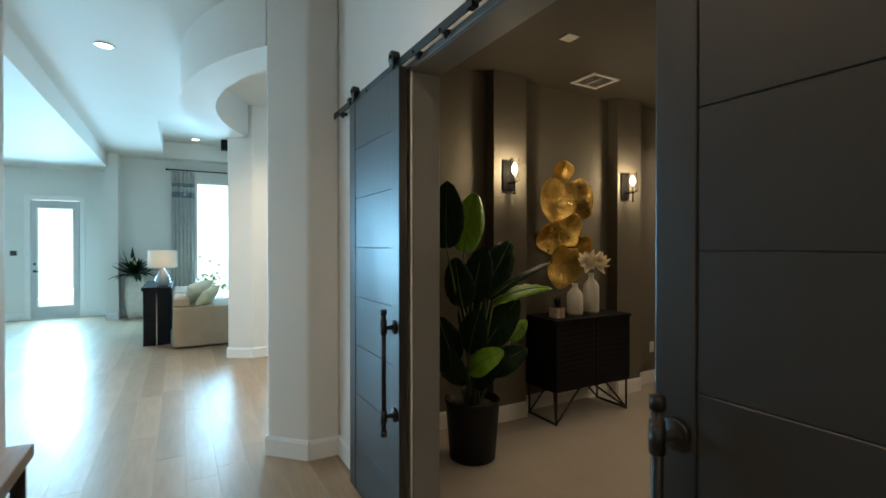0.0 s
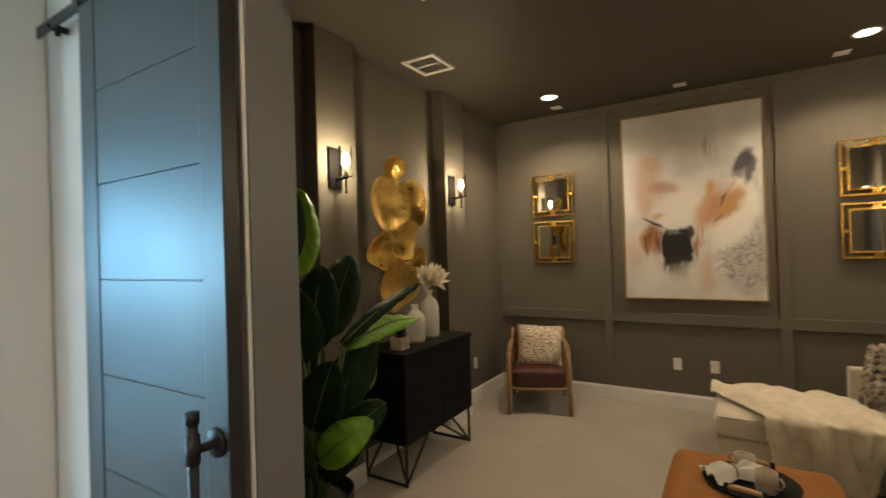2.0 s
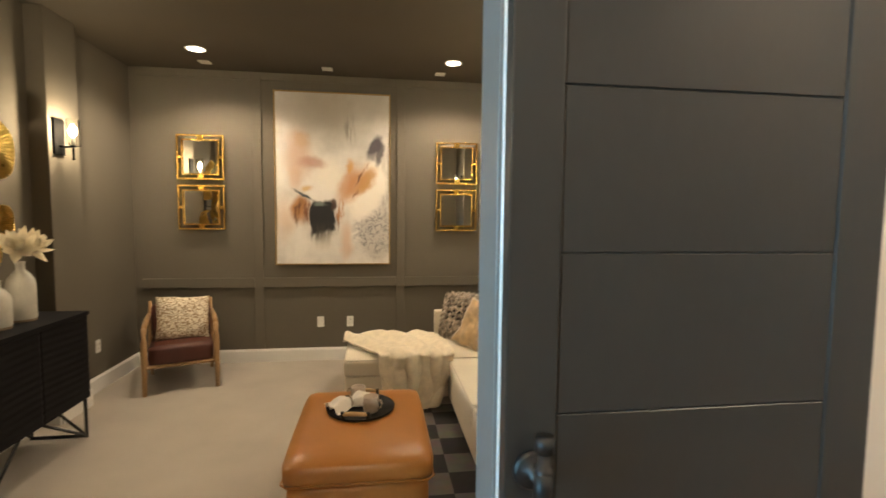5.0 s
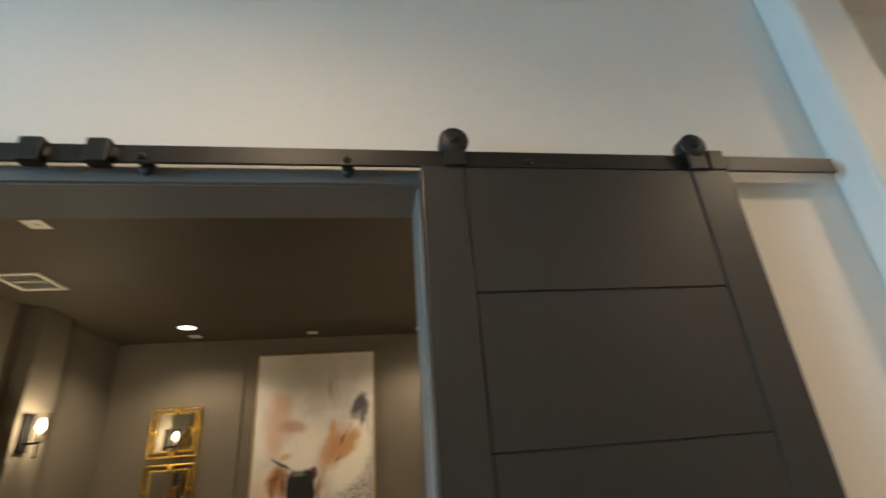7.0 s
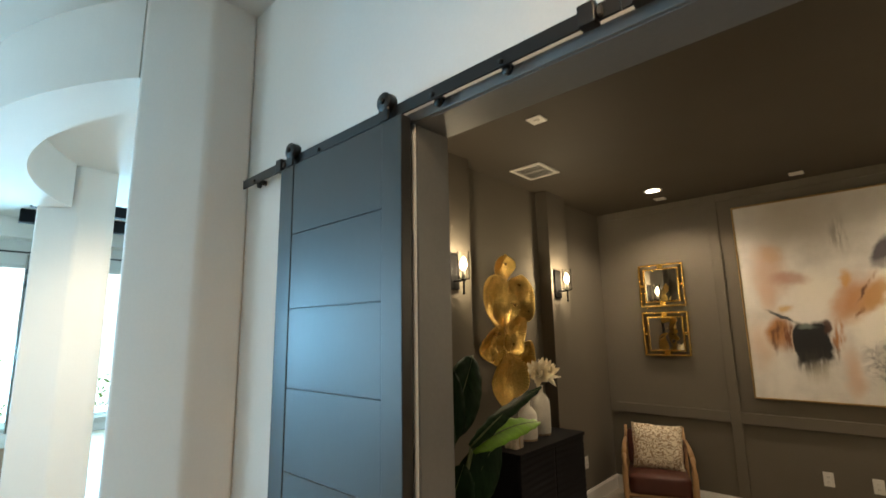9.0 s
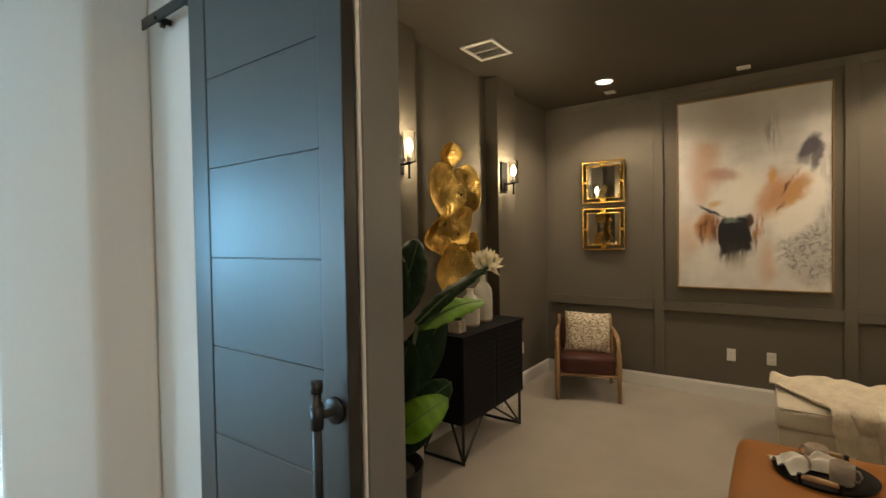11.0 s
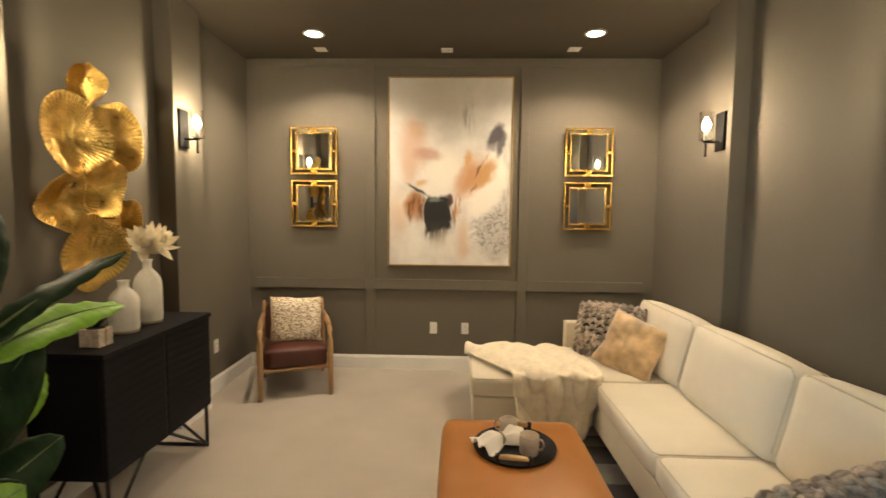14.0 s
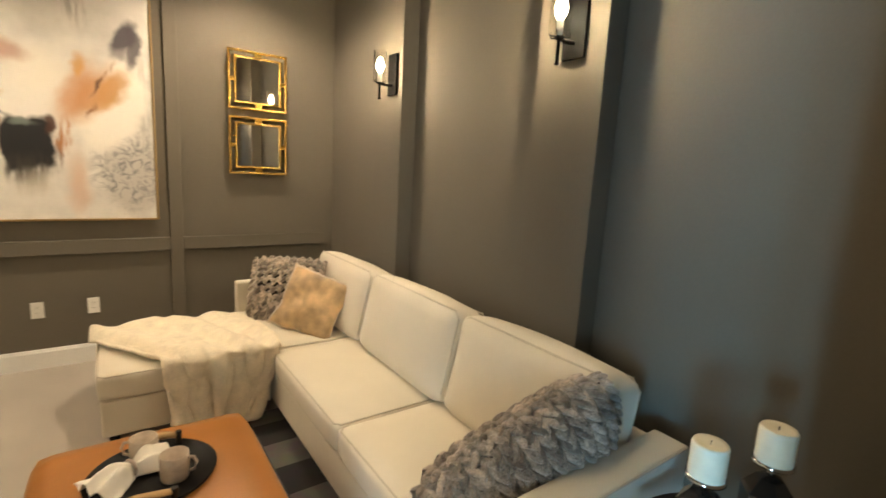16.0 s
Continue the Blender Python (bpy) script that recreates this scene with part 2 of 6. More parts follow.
def painting_material():
    """Abstract canvas: pale ground, peach and rust clouds, a black mass, a slate wing and a grey crackled corner."""
    m = bpy.data.materials.new("abstract_canvas")
    m.use_nodes = True
    t = m.node_tree
    n, l = t.nodes, t.links
    p = n["Principled BSDF"]
    p.inputs["Roughness"].default_value = 0.6
    tc = n.new("ShaderNodeTexCoord")
    warp = n.new("ShaderNodeTexNoise")
    warp.inputs["Scale"].default_value, warp.inputs["Detail"].default_value = 4.5, 7
    l.new(tc.outputs["Object"], warp.inputs["Vector"])
    off = n.new("ShaderNodeVectorMath")
    off.operation = "MULTIPLY_ADD"
    l.new(warp.outputs["Color"], off.inputs[0])
    off.inputs[1].default_value = (0.17, 0.0, 0.17)
    l.new(tc.outputs["Object"], off.inputs[2])
    shift = n.new("ShaderNodeVectorMath")
    shift.operation = "SUBTRACT"
    l.new(off.outputs[0], shift.inputs[0])
    shift.inputs[1].default_value = (0.085, 0.0, 0.085)
    streak = n.new("ShaderNodeTexNoise")
    streak.inputs["Scale"].default_value, streak.inputs["Detail"].default_value = 9, 5
    smp = n.new("ShaderNodeMapping")
    smp.inputs["Scale"].default_value = (3.5, 1, 0.5)
    l.new(tc.outputs["Object"], smp.inputs[0])
    l.new(smp.outputs[0], streak.inputs["Vector"])

    swirl = n.new("ShaderNodeTexNoise")
    swirl.inputs["Scale"].default_value, swirl.inputs["Detail"].default_value = 13, 4
    swirl.inputs["Distortion"].default_value = 2.2
    l.new(tc.outputs["Object"], swirl.inputs["Vector"])

    colour = None
    base = n.new("ShaderNodeValToRGB")
    base.color_ramp.elements[0].color, base.color_ramp.elements[1].color = (0.57, 0.545, 0.515, 1), (0.73, 0.70, 0.66, 1)
    base.color_ramp.elements[0].position, base.color_ramp.elements[1].position = 0.3, 0.62
    l.new(warp.outputs[0], base.inputs[0])
    colour = base.outputs[0]

    def blob(cx, cz, rx, rz, rgb, soft, amount, turn=0.0, gritty=0.0):
        nonlocal colour
        mp = n.new("ShaderNodeMapping")
        mp.vector_type = "TEXTURE"
        mp.inputs["Location"].default_value = (cx, 0, cz)
        mp.inputs["Rotation"].default_value = (0, radians(turn), 0)
        mp.inputs["Scale"].default_value = (rx, 100, rz)
        l.new(shift.outputs[0], mp.inputs[0])
        le = n.new("ShaderNodeVectorMath")
        le.operation = "LENGTH"
        l.new(mp.outputs[0], le.inputs[0])
        r = n.new("ShaderNodeMapRange")
        r.interpolation_type = "SMOOTHSTEP"
        r.inputs["From Min"].default_value, r.inputs["From Max"].default_value = 1.0, 1.0 - soft
        r.inputs["To Max"].default_value = amount
        l.new(le.outputs["Value"], r.inputs["Value"])
        fac = r.outputs[0]
        if gritty < 0:
            g = n.new("ShaderNodeMath")
            g.operation = "MULTIPLY"
            gr = n.new("ShaderNodeMapRange")
            gr.inputs["From Min"].default_value, gr.inputs["From Max"].default_value = 0.45, 0.66
            l.new(swirl.outputs[0], gr.inputs["Value"])
            l.new(gr.outputs[0], g.inputs[0])
            l.new(fac, g.inputs[1])
            fac = g.outputs[0]
        elif gritty:
            g = n.new("ShaderNodeMath")
            g.operation = "MULTIPLY"
            gr = n.new("ShaderNodeMapRange")
            gr.inputs["From Min"].default_value, gr.inputs["From Max"].default_value = 0.5 - 0.2 * gritty, 0.55
            l.new(streak.outputs[0], gr.inputs["Value"])
            l.new(gr.outputs[0], g.inputs[0])
            l.new(fac, g.inputs[1])
            fac = g.outputs[0]
        mx = n.new("ShaderNodeMix")
        mx.data_type = "RGBA"
        l.new(fac, mx.inputs["Factor"])
        l.new(colour, mx.inputs[6])
        mx.inputs[7].default_value = (*rgb, 1)
        colour = mx.outputs[2]

    # canvas centre is the origin; half size 0.59 by 0.90
    blob(-0.10, 0.74, 0.72, 0.46, (0.43, 0.385, 0.32), 0.95, 0.8)
    blob(0.45, 0.80, 0.35, 0.34, (0.52, 0.48, 0.42), 0.9, 0.6)
    blob(0.18, 0.53, 0.085, 0.20, (0.27, 0.24, 0.215), 0.9, 0.75, 0, 0.4)
    blob(-0.05, 0.06, 0.26, 0.24, (0.78, 0.74, 0.66), 0.8, 0.9)
    blob(-0.36, 0.26, 0.21, 0.36, (0.55, 0.37, 0.27), 0.8, 0.8)
    blob(-0.33, 0.42, 0.12, 0.10, (0.56, 0.36, 0.19), 0.8, 0.6)
    blob(-0.22, 0.17, 0.20, 0.10, (0.44, 0.24, 0.17), 0.7, 0.75, 10)
    blob(-0.40, 0.02, 0.10, 0.20, (0.58, 0.37, 0.24), 0.85, 0.6)
    blob(-0.50, -0.42, 0.16, 0.34, (0.64, 0.45, 0.32), 0.9, 0.6)
    blob(0.13, -0.66, 0.10, 0.32, (0.62, 0.42, 0.30), 0.85, 0.75)
    blob(0.55, -0.12, 0.12, 0.50, (0.45, 0.425, 0.395), 0.6, 0.85, 0, 0.5)
    blob(0.45, -0.60, 0.22, 0.32, (0.50, 0.475, 0.445), 0.4, 0.9)
    blob(0.42, -0.54, 0.26, 0.38, (0.17, 0.165, 0.18), 0.5, 0.8, 0, -1.0)
    blob(0.36, -0.12, 0.21, 0.40, (0.82, 0.78, 0.71), 0.4, 0.95, 22)
    blob(0.15, -0.03, 0.115, 0.32, (0.55, 0.33, 0.20), 0.75, 0.95, 22)
    blob(0.25, -0.03, 0.13, 0.30, (0.50, 0.25, 0.10), 0.75, 0.9, 30)
    blob(0.36, 0.00, 0.09, 0.24, (0.52, 0.28, 0.10), 0.7, 0.95, 36)
    blob(0.17, 0.14, 0.05, 0.12, (0.60, 0.31, 0.07), 0.7, 0.8, 10)
    blob(0.33, 0.10, 0.03, 0.16, (0.30, 0.14, 0.05), 0.9, 0.7, 34, 0.8)
    blob(0.28, 0.02, 0.020, 0.13, (0.10, 0.045, 0.03), 0.9, 0.85, 28, 0.9)
    blob(0.24, -0.14, 0.018, 0.08, (0.22, 0.09, 0.04), 0.9, 0.8, 30, 0.9)
    blob(0.42, 0.34, 0.085, 0.17, (0.065, 0.058, 0.075), 0.5, 0.95, 28)
    blob(0.48, 0.32, 0.055, 0.19, (0.085, 0.075, 0.09), 0.5, 0.9)
    blob(0.40, 0.24, 0.09, 0.05, (0.30, 0.28, 0.28), 0.9, 0.7)
    blob(-0.28, -0.08, 0.09, 0.05, (0.56, 0.34, 0.10), 0.8, 0.8, -14)
    blob(-0.35, -0.30, 0.115, 0.22, (0.40, 0.17, 0.04), 0.7, 0.95, 6)
    blob(-0.29, -0.33, 0.06, 0.20, (0.16, 0.055, 0.018), 0.8, 0.95, 4, 0.9)
    blob(-0.262, -0.38, 0.014, 0.13, (0.70, 0.50, 0.38), 0.8, 0.85, 4)
    blob(-0.19, -0.40, 0.085, 0.21, (0.008, 0.008, 0.010), 0.3, 1.0)
    blob(-0.12, -0.40, 0.10, 0.19, (0.008, 0.008, 0.010), 0.3, 1.0)
    blob(-0.05, -0.39, 0.085, 0.21, (0.008, 0.008, 0.010), 0.3, 1.0)
    blob(-0.13, -0.56, 0.17, 0.15, (0.03, 0.026, 0.022), 0.7, 0.95, 0, 1.0)
    blob(-0.10, -0.66, 0.14, 0.14, (0.42, 0.38, 0.32), 0.9, 0.8, 0, 1.0)
    blob(-0.32, -0.155, 0.16, 0.026, (0.04, 0.055, 0.065), 0.6, 0.95, 30)
    blob(-0.13, -0.265, 0.10, 0.045, (0.16, 0.20, 0.18), 0.8, 0.85)
    blob(0.005, -0.27, 0.035, 0.09, (0.06, 0.022, 0.012), 0.6, 0.95)
    blob(-0.36, -0.34, 0.035, 0.22, (0.10, 0.04, 0.015), 0.8, 0.85, 8, 0.9)
    blob(0.045, -0.42, 0.03, 0.20, (0.12, 0.05, 0.02), 0.8, 0.8, 2, 0.8)
    blob(0.07, -0.32, 0.05, 0.19, (0.42, 0.17, 0.04), 0.7, 0.9, 6, 0.7)
    l.new(colour, p.inputs["Base Color"])
    b = n.new("ShaderNodeBump")
    b.inputs["Strength"].default_value, b.inputs["Distance"].default_value = 0.2, 0.004
    l.new(streak.outputs[0], b.inputs["Height"])
    l.new(b.outputs[0], p.inputs["Normal"])
    return m


for dull in (BLACK_WOOD, LEAF_DARK, CARPET, PAINT_DARK, TRAY_BLACK, POT_BLACK):
    dull.node_tree.nodes["Principled BSDF"].inputs["Specular IOR Level"].default_value = 0.14
CANVAS = painting_material()


def pattern_cloth():
    """Cream cushion cloth with a small tan animal-stripe weave."""
    m = surface("patterned_cream_cloth", (0.72, 0.65, 0.52), 0.85, vary=0.1, grain=200, bump=0.25)
    t = m.node_tree
    n, l = t.nodes, t.links
    w = n.new("ShaderNodeTexWave")
    w.inputs["Scale"].default_value, w.inputs["Distortion"].default_value = 9, 16
    w.bands_direction = "Z"
    w.inputs["Detail"].default_value, w.inputs["Detail Scale"].default_value = 2, 2.2
    tc = n.new("ShaderNodeTexCoord")
    l.new(tc.outputs["Object"], w.inputs["Vector"])
    r = n.new("ShaderNodeValToRGB")
    r.color_ramp.elements[0].position, r.color_ramp.elements[1].position = 0.2, 0.6
    r.color_ramp.elements[0].color, r.color_ramp.elements[1].color = (0.36, 0.26, 0.16, 1), (0.78, 0.70, 0.56, 1)
    l.new(w.outputs[0], r.inputs[0])
    l.new(r.outputs[0], n["Principled BSDF"].inputs["Base Color"])
    return m


STRIPE_CLOTH = pattern_cloth()


def check_rug():
    """Large woven checks of black, charcoal and worn grey."""
    t = RUG_DARK.node_tree
    n, l = t.nodes, t.links
    c = n.new("ShaderNodeTexChecker")
    c.inputs["Scale"].default_value = 4.5
    c.inputs[1].default_value, c.inputs[2].default_value = (0.16, 0.15, 0.14, 1), (0.03, 0.029, 0.03, 1)
    mx = n.new("ShaderNodeMix")
    mx.data_type, mx.blend_type = "RGBA", "MULTIPLY"
    mx.inputs["Factor"].default_value = 0.6
    g = n.new("ShaderNodeTexNoise")
    g.inputs["Scale"].default_value = 9
    tc = n.new("ShaderNodeTexCoord")
    l.new(tc.outputs["Object"], c.inputs[0])
    l.new(tc.outputs["Object"], g.inputs["Vector"])
    l.new(c.outputs[0], mx.inputs[6])
    l.new(g.outputs["Color"], mx.inputs[7])
    l.new(mx.outputs[2], n["Principled BSDF"].inputs["Base Color"])


check_rug()
SCONCE_IRON = surface("matt_black_iron", (0.004, 0.004, 0.004), 0.8, vary=0.2, bump=0.05)
SCONCE_IRON.node_tree.nodes["Principled BSDF"].inputs["Specular IOR Level"].default_value = 0.04

# ---------------------------------------------------------------- mesh helpers


def to_mesh(name, bm, material, smooth=False):
    me = bpy.data.meshes.new(name)
    bmesh.ops.recalc_face_normals(bm, faces=bm.faces)
    bm.to_mesh(me)
    bm.free()
    me.materials.append(material)
    if smooth:
        for poly in me.polygons:
            poly.use_smooth = True
    return me


def part(name, bm, material, parent=None, label="", smooth=False):
    """One mesh object under a thing or under a part."""
    ob = new(name, to_mesh(name, bm, material, smooth))
    ob.parent = parent
    return tagged(ob, label)


def thing(name, m, label, category, group=""):
    ob = new(name)
    ob.empty_display_size = 0.1
    ob.matrix_basis = m
    return tagged(ob, label, category, group)


def box(x0, y0, z0, x1, y1, z1, bevel=0.0, segments=1, bm=None):
    bm2 = bmesh.new()
    bmesh.ops.create_cube(bm2, size=1)
    for v in bm2.verts:
        v.co = Vector(((x0 + x1) / 2 + v.co.x * (x1 - x0), (y0 + y1) / 2 + v.co.y * (y1 - y0), (z0 + z1) / 2 + v.co.z * (z1 - z0)))
    if bevel:
        bmesh.ops.bevel(bm2, geom=bm2.edges[:], offset=bevel, segments=segments, affect="EDGES", profile=0.6)
    return bm2 if bm is None else merge(bm, bm2)


def merge(bm, other):
    me = bpy.data.meshes.new("join")
    other.to_mesh(me)
    other.free()
    bm.from_mesh(me)
    bpy.data.meshes.remove(me)
    return bm


def turned(bm, m):
    bmesh.ops.transform(bm, matrix=m, verts=bm.verts)
    return bm


def lathe(profile, steps=28, cx=0.0, cy=0.0):
    """A body turned about z from (radius, height) pairs."""
    bm = bmesh.new()
    rings = []
    for r, z in profile:
        if r < 1e-5:
            rings.append([bm.verts.new((cx, cy, z))])
        else:
            rings.append([bm.verts.new((cx + r * math.cos(2 * math.pi * k / steps), cy + r * math.sin(2 * math.pi * k / steps), z)) for k in range(steps)])
    for a, b in zip(rings, rings[1:]):
        for k in range(steps):
            q = [a[k % len(a)], a[(k + 1) % len(a)], b[(k + 1) % len(b)], b[k % len(b)]]
            q = list(dict.fromkeys(q))
            if len(q) > 2:
                bm.faces.new(q)
    return bm


def tube(points, radius, sides=8, cap=True):
    """A round bar along points; radius is a number or one for each point."""
    bm = bmesh.new()
    pts = [Vector(q) for q in points]
    rads = radius if isinstance(radius, (list, tuple)) else [radius] * len(pts)
    rings = []
    for k, q in enumerate(pts):
        d = (pts[min(k + 1, len(pts) - 1)] - pts[max(k - 1, 0)]).normalized()
        up = Vector((0, 0, 1)) if abs(d.z) < 0.9 else Vector((1, 0, 0))
        a = d.cross(up).normalized()
        b = d.cross(a)
        rings.append([bm.verts.new(q + rads[k] * (math.cos(2 * math.pi * s / sides) * a + math.sin(2 * math.pi * s / sides) * b)) for s in range(sides)])
    for a, b in zip(rings, rings[1:]):
        for s in range(sides):
            bm.faces.new((a[s], a[(s + 1) % sides], b[(s + 1) % sides], b[s]))
    if cap:
        bm.faces.new(rings[0][::-1])
        bm.faces.new(rings[-1])
    return bm


def bar(a, b, half=0.01, half2=None):
    """A square bar from a to b."""
    return tube([a, b], [half * 1.414, (half2 or half) * 1.414], 4)


def soft_box(hx, hy, hz, r, bulge=(0, 0, 0), n=10, wobble=0.0, seed=0.0):
    """A padded block: rounded edges, faces domed by bulge."""
    bm = bmesh.new()
    grid = [math.tan((2 * k / n - 1) * 0.72) / math.tan(0.72) for k in range(n + 1)]
    cache = {}

    def vert(u, v, w):
        key = (round(u, 4), round(v, 4), round(w, 4))
        if key not in cache:
            q = Vector((u * hx, v * hy, w * hz))
            core = Vector((max(-hx + r, min(hx - r, q.x)), max(-hy + r, min(hy - r, q.y)), max(-hz + r, min(hz - r, q.z))))
            d = q - core
            q = core + (d.normalized() * r if d.length > 1e-6 else d)
            q.x += bulge[0] * u * (1 - v * v) * (1 - w * w)
            q.y += bulge[1] * v * (1 - u * u) * (1 - w * w)
            q.z += bulge[2] * w * (1 - u * u) * (1 - v * v)
            if wobble:
                q += wobble * noise.noise_vector(q * 3.0 + Vector((seed, seed * 2, 0)))
            cache[key] = bm.verts.new(q)
        return cache[key]

    for axis in range(3):
        for side in (-1, 1):
            for i in range(n):
                for j in range(n):
                    face = []
                    for a, b in ((i, j), (i + 1, j), (i + 1, j + 1), (i, j + 1)):
                        c = [grid[a], grid[b]]
                        c.insert(axis, side)
                        face.append(vert(*c))
                    bm.faces.new(face)
    return bm


def pillow(w, h, t, n=18, seed=0.0, crease=0.012):
    """A scatter cushion standing in the xz plane, with pinched corners."""
    bm = bmesh.new()
    rows = {}
    for side in (-1, 1):
        for i in range(n + 1):
            for j in range(n + 1):
                u, v = 2 * i / n - 1, 2 * j / n - 1
                edge = i in (0, n) or j in (0, n)
                if edge and side == 1:
                    rows[side, i, j] = rows[-1, i, j]
                    continue
                pinch = 1 - 0.085 * (1 - abs(u * v)) * (abs(u) ** 4 + abs(v) ** 4) * 0.9
                y = side * t / 2 * max(0.0, (1 - abs(u) ** 2.6) * (1 - abs(v) ** 2.6)) ** 0.55
                q = Vector((u * w / 2 * pinch, y, v * h / 2 * pinch))
                q += crease * noise.noise_vector(Vector((u * 2 + seed, v * 2, side)))
                rows[side, i, j] = bm.verts.new(q)
    for side in (-1, 1):
        for i in range(n):
            for j in range(n):
                f = [rows[side, i, j], rows[side, i + 1, j], rows[side, i + 1, j + 1], rows[side, i, j + 1]]
                bm.faces.new(f if side < 0 else f[::-1])
    return bm


def wall_with_holes(axis, at, thick, a0, a1, z0, z1, holes=()):
    """An upright wall across the given axis, from at to at + thick, a0..a1 along it, with holes (h0, h1, low, high)."""
    bm = bmesh.new()

    def piece(p0, p1, q0, q1):
        if p1 - p0 > 1e-4 and q1 - q0 > 1e-4:
            if axis == "x":
                box(at, p0, q0, at + thick, p1, q1, bm=bm)
            else:
                box(p0, at, q0, p1, at + thick, q1, bm=bm)

    last = a0
    for h0, h1, low, high in sorted(holes):
        piece(last, h0, z0, z1)
        piece(h0, h1, z0, low)
        piece(h0, h1, high, z1)
        last = h1
    piece(last, a1, z0, z1)
    return bm


def prism(points, z0, z1):
    """An upright prism over a plan outline."""
    bm = bmesh.new()
    low = [bm.verts.new((x, y, z0)) for x, y in points]
    top = [bm.verts.new((x, y, z1)) for x, y in points]
    bm.faces.new(low[::-1])
    bm.faces.new(top)
    for k in range(len(points)):
        j = (k + 1) % len(points)
        bm.faces.new((low[k], low[j], top[j], top[k]))
    return bm


def bullnose(points, z0, z1, radius=0.022):
    """A plastered wall end: an upright prism with rounded vertical corners."""
    bm = prism(points, z0, z1)
    up = [e for e in bm.edges if abs(e.verts[0].co.z - e.verts[1].co.z) > 0.5]
    bmesh.ops.bevel(bm, geom=up, offset=radius, segments=5, affect="EDGES", profile=0.5)
    return bm


def structure(name, bm, material, label, category, smooth=False):
    ob = part(name, bm, material, None, label, smooth)
    return tagged(ob, "", category, "", "structure")

# ---------------------------------------------------------------- the dark room's shell
ROOM_L, ROOM_R, ROOM_B, ROOM_F, ROOM_H = -2.02, 1.98, 3.97, -0.15, 3.05
HALL_FACE, HALL_H = -0.306, 3.45
OPEN_L, OPEN_R, OPEN_H = -0.766, 0.70, 2.432

structure("floor_room", box(ROOM_L - 0.1, ROOM_F - 0.02, -0.12, ROOM_R + 0.06, ROOM_B + 0.1, 0.0), CARPET, "greige low-pile carpet covering the dark room's floor", "floor")
structure("ceiling_room", box(ROOM_L - 0.1, ROOM_F, ROOM_H, ROOM_R + 0.06, ROOM_B + 0.1, ROOM_H + 0.12), PAINT_CEIL_SHADED, "taupe painted flat ceiling of the dark room, shade in its colour", "ceiling")
wall_back = structure("wall_back", box(ROOM_L - 0.12, ROOM_B, 0, ROOM_R + 0.12, ROOM_B + 0.12, ROOM_H + 0.1), PAINT_DARK, "taupe painted back wall with raised batten panelling", "wall")
wall_left = structure("wall_left", box(ROOM_L - 0.12, ROOM_F, 0, ROOM_L, ROOM_B, ROOM_H + 0.1), PAINT_DARK, "taupe painted wall with shallow pilasters carrying sconces", "wall")
wall_right = structure("wall_right", box(ROOM_R, ROOM_F, 0, ROOM_R + 0.07, ROOM_B, ROOM_H + 0.1), PAINT_DARK, "taupe painted wall behind the sectional sofa", "wall")
for y0 in (1.02, 2.57):
    part("pilaster", box(ROOM_L, y0, 0, -1.895, y0 + 0.36, ROOM_H, 0.003), PAINT_DARK, wall_left)
    part("pilaster", box(1.865, y0 - 0.01, 0, ROOM_R, y0 + 0.35, ROOM_H, 0.003), PAINT_DARK, wall_right)
for x0 in (-0.84, 0.655):
    part("batten", box(x0, ROOM_B - 0.02, 0.145, x0 + 0.09, ROOM_B, ROOM_H, 0.002), PAINT_DARK, wall_back)
for xa, xb in ((ROOM_L + 0.08, -0.84), (-0.75, 0.655), (0.745, ROOM_R - 0.1)):
    rail = part("panel_rail", box(xa, ROOM_B - 0.036, 0.815, xb, ROOM_B, 0.906, 0.002), PAINT_DARK, wall_back)
    part("ledge", box(xa, ROOM_B - 0.038, 0.906, xb, ROOM_B, 0.914, 0.003), PAINT_DARK, rail)
    part("panel_rail", box(xa, ROOM_B - 0.02, ROOM_H - 0.08, xb, ROOM_B, ROOM_H, 0.002), PAINT_DARK, wall_back)


def baseboard_run(name, x0, y0, x1, y1, high=0.14, thick=0.016, side=1):
    """A white skirting between two plan points, proud of the wall on the given side."""
    d = Vector((x1 - x0, y1 - y0, 0))
    n = Vector((-d.y, d.x, 0)).normalized() * side
    bm = bmesh.new()
    a, b = Vector((x0, y0, 0)), Vector((x1, y1, 0))
    prof = [(0, 0), (thick, 0), (thick, high - 0.022), (thick * 0.65, high - 0.010), (thick * 0.5, high), (0, high)]
    ends = [[bm.verts.new(q + n * o + Vector((0, 0, z))) for o, z in prof] for q in (a, b)]
    for k in range(len(prof)):
        j = (k + 1) % len(prof)
        bm.faces.new((ends[0][k], ends[0][j], ends[1][j], ends[1][k]))
    bm.faces.new(ends[0])
    bm.faces.new(ends[1][::-1])
    return structure(name, bm, PAINT_TRIM, "white painted baseboard along the wall's foot", "baseboard")


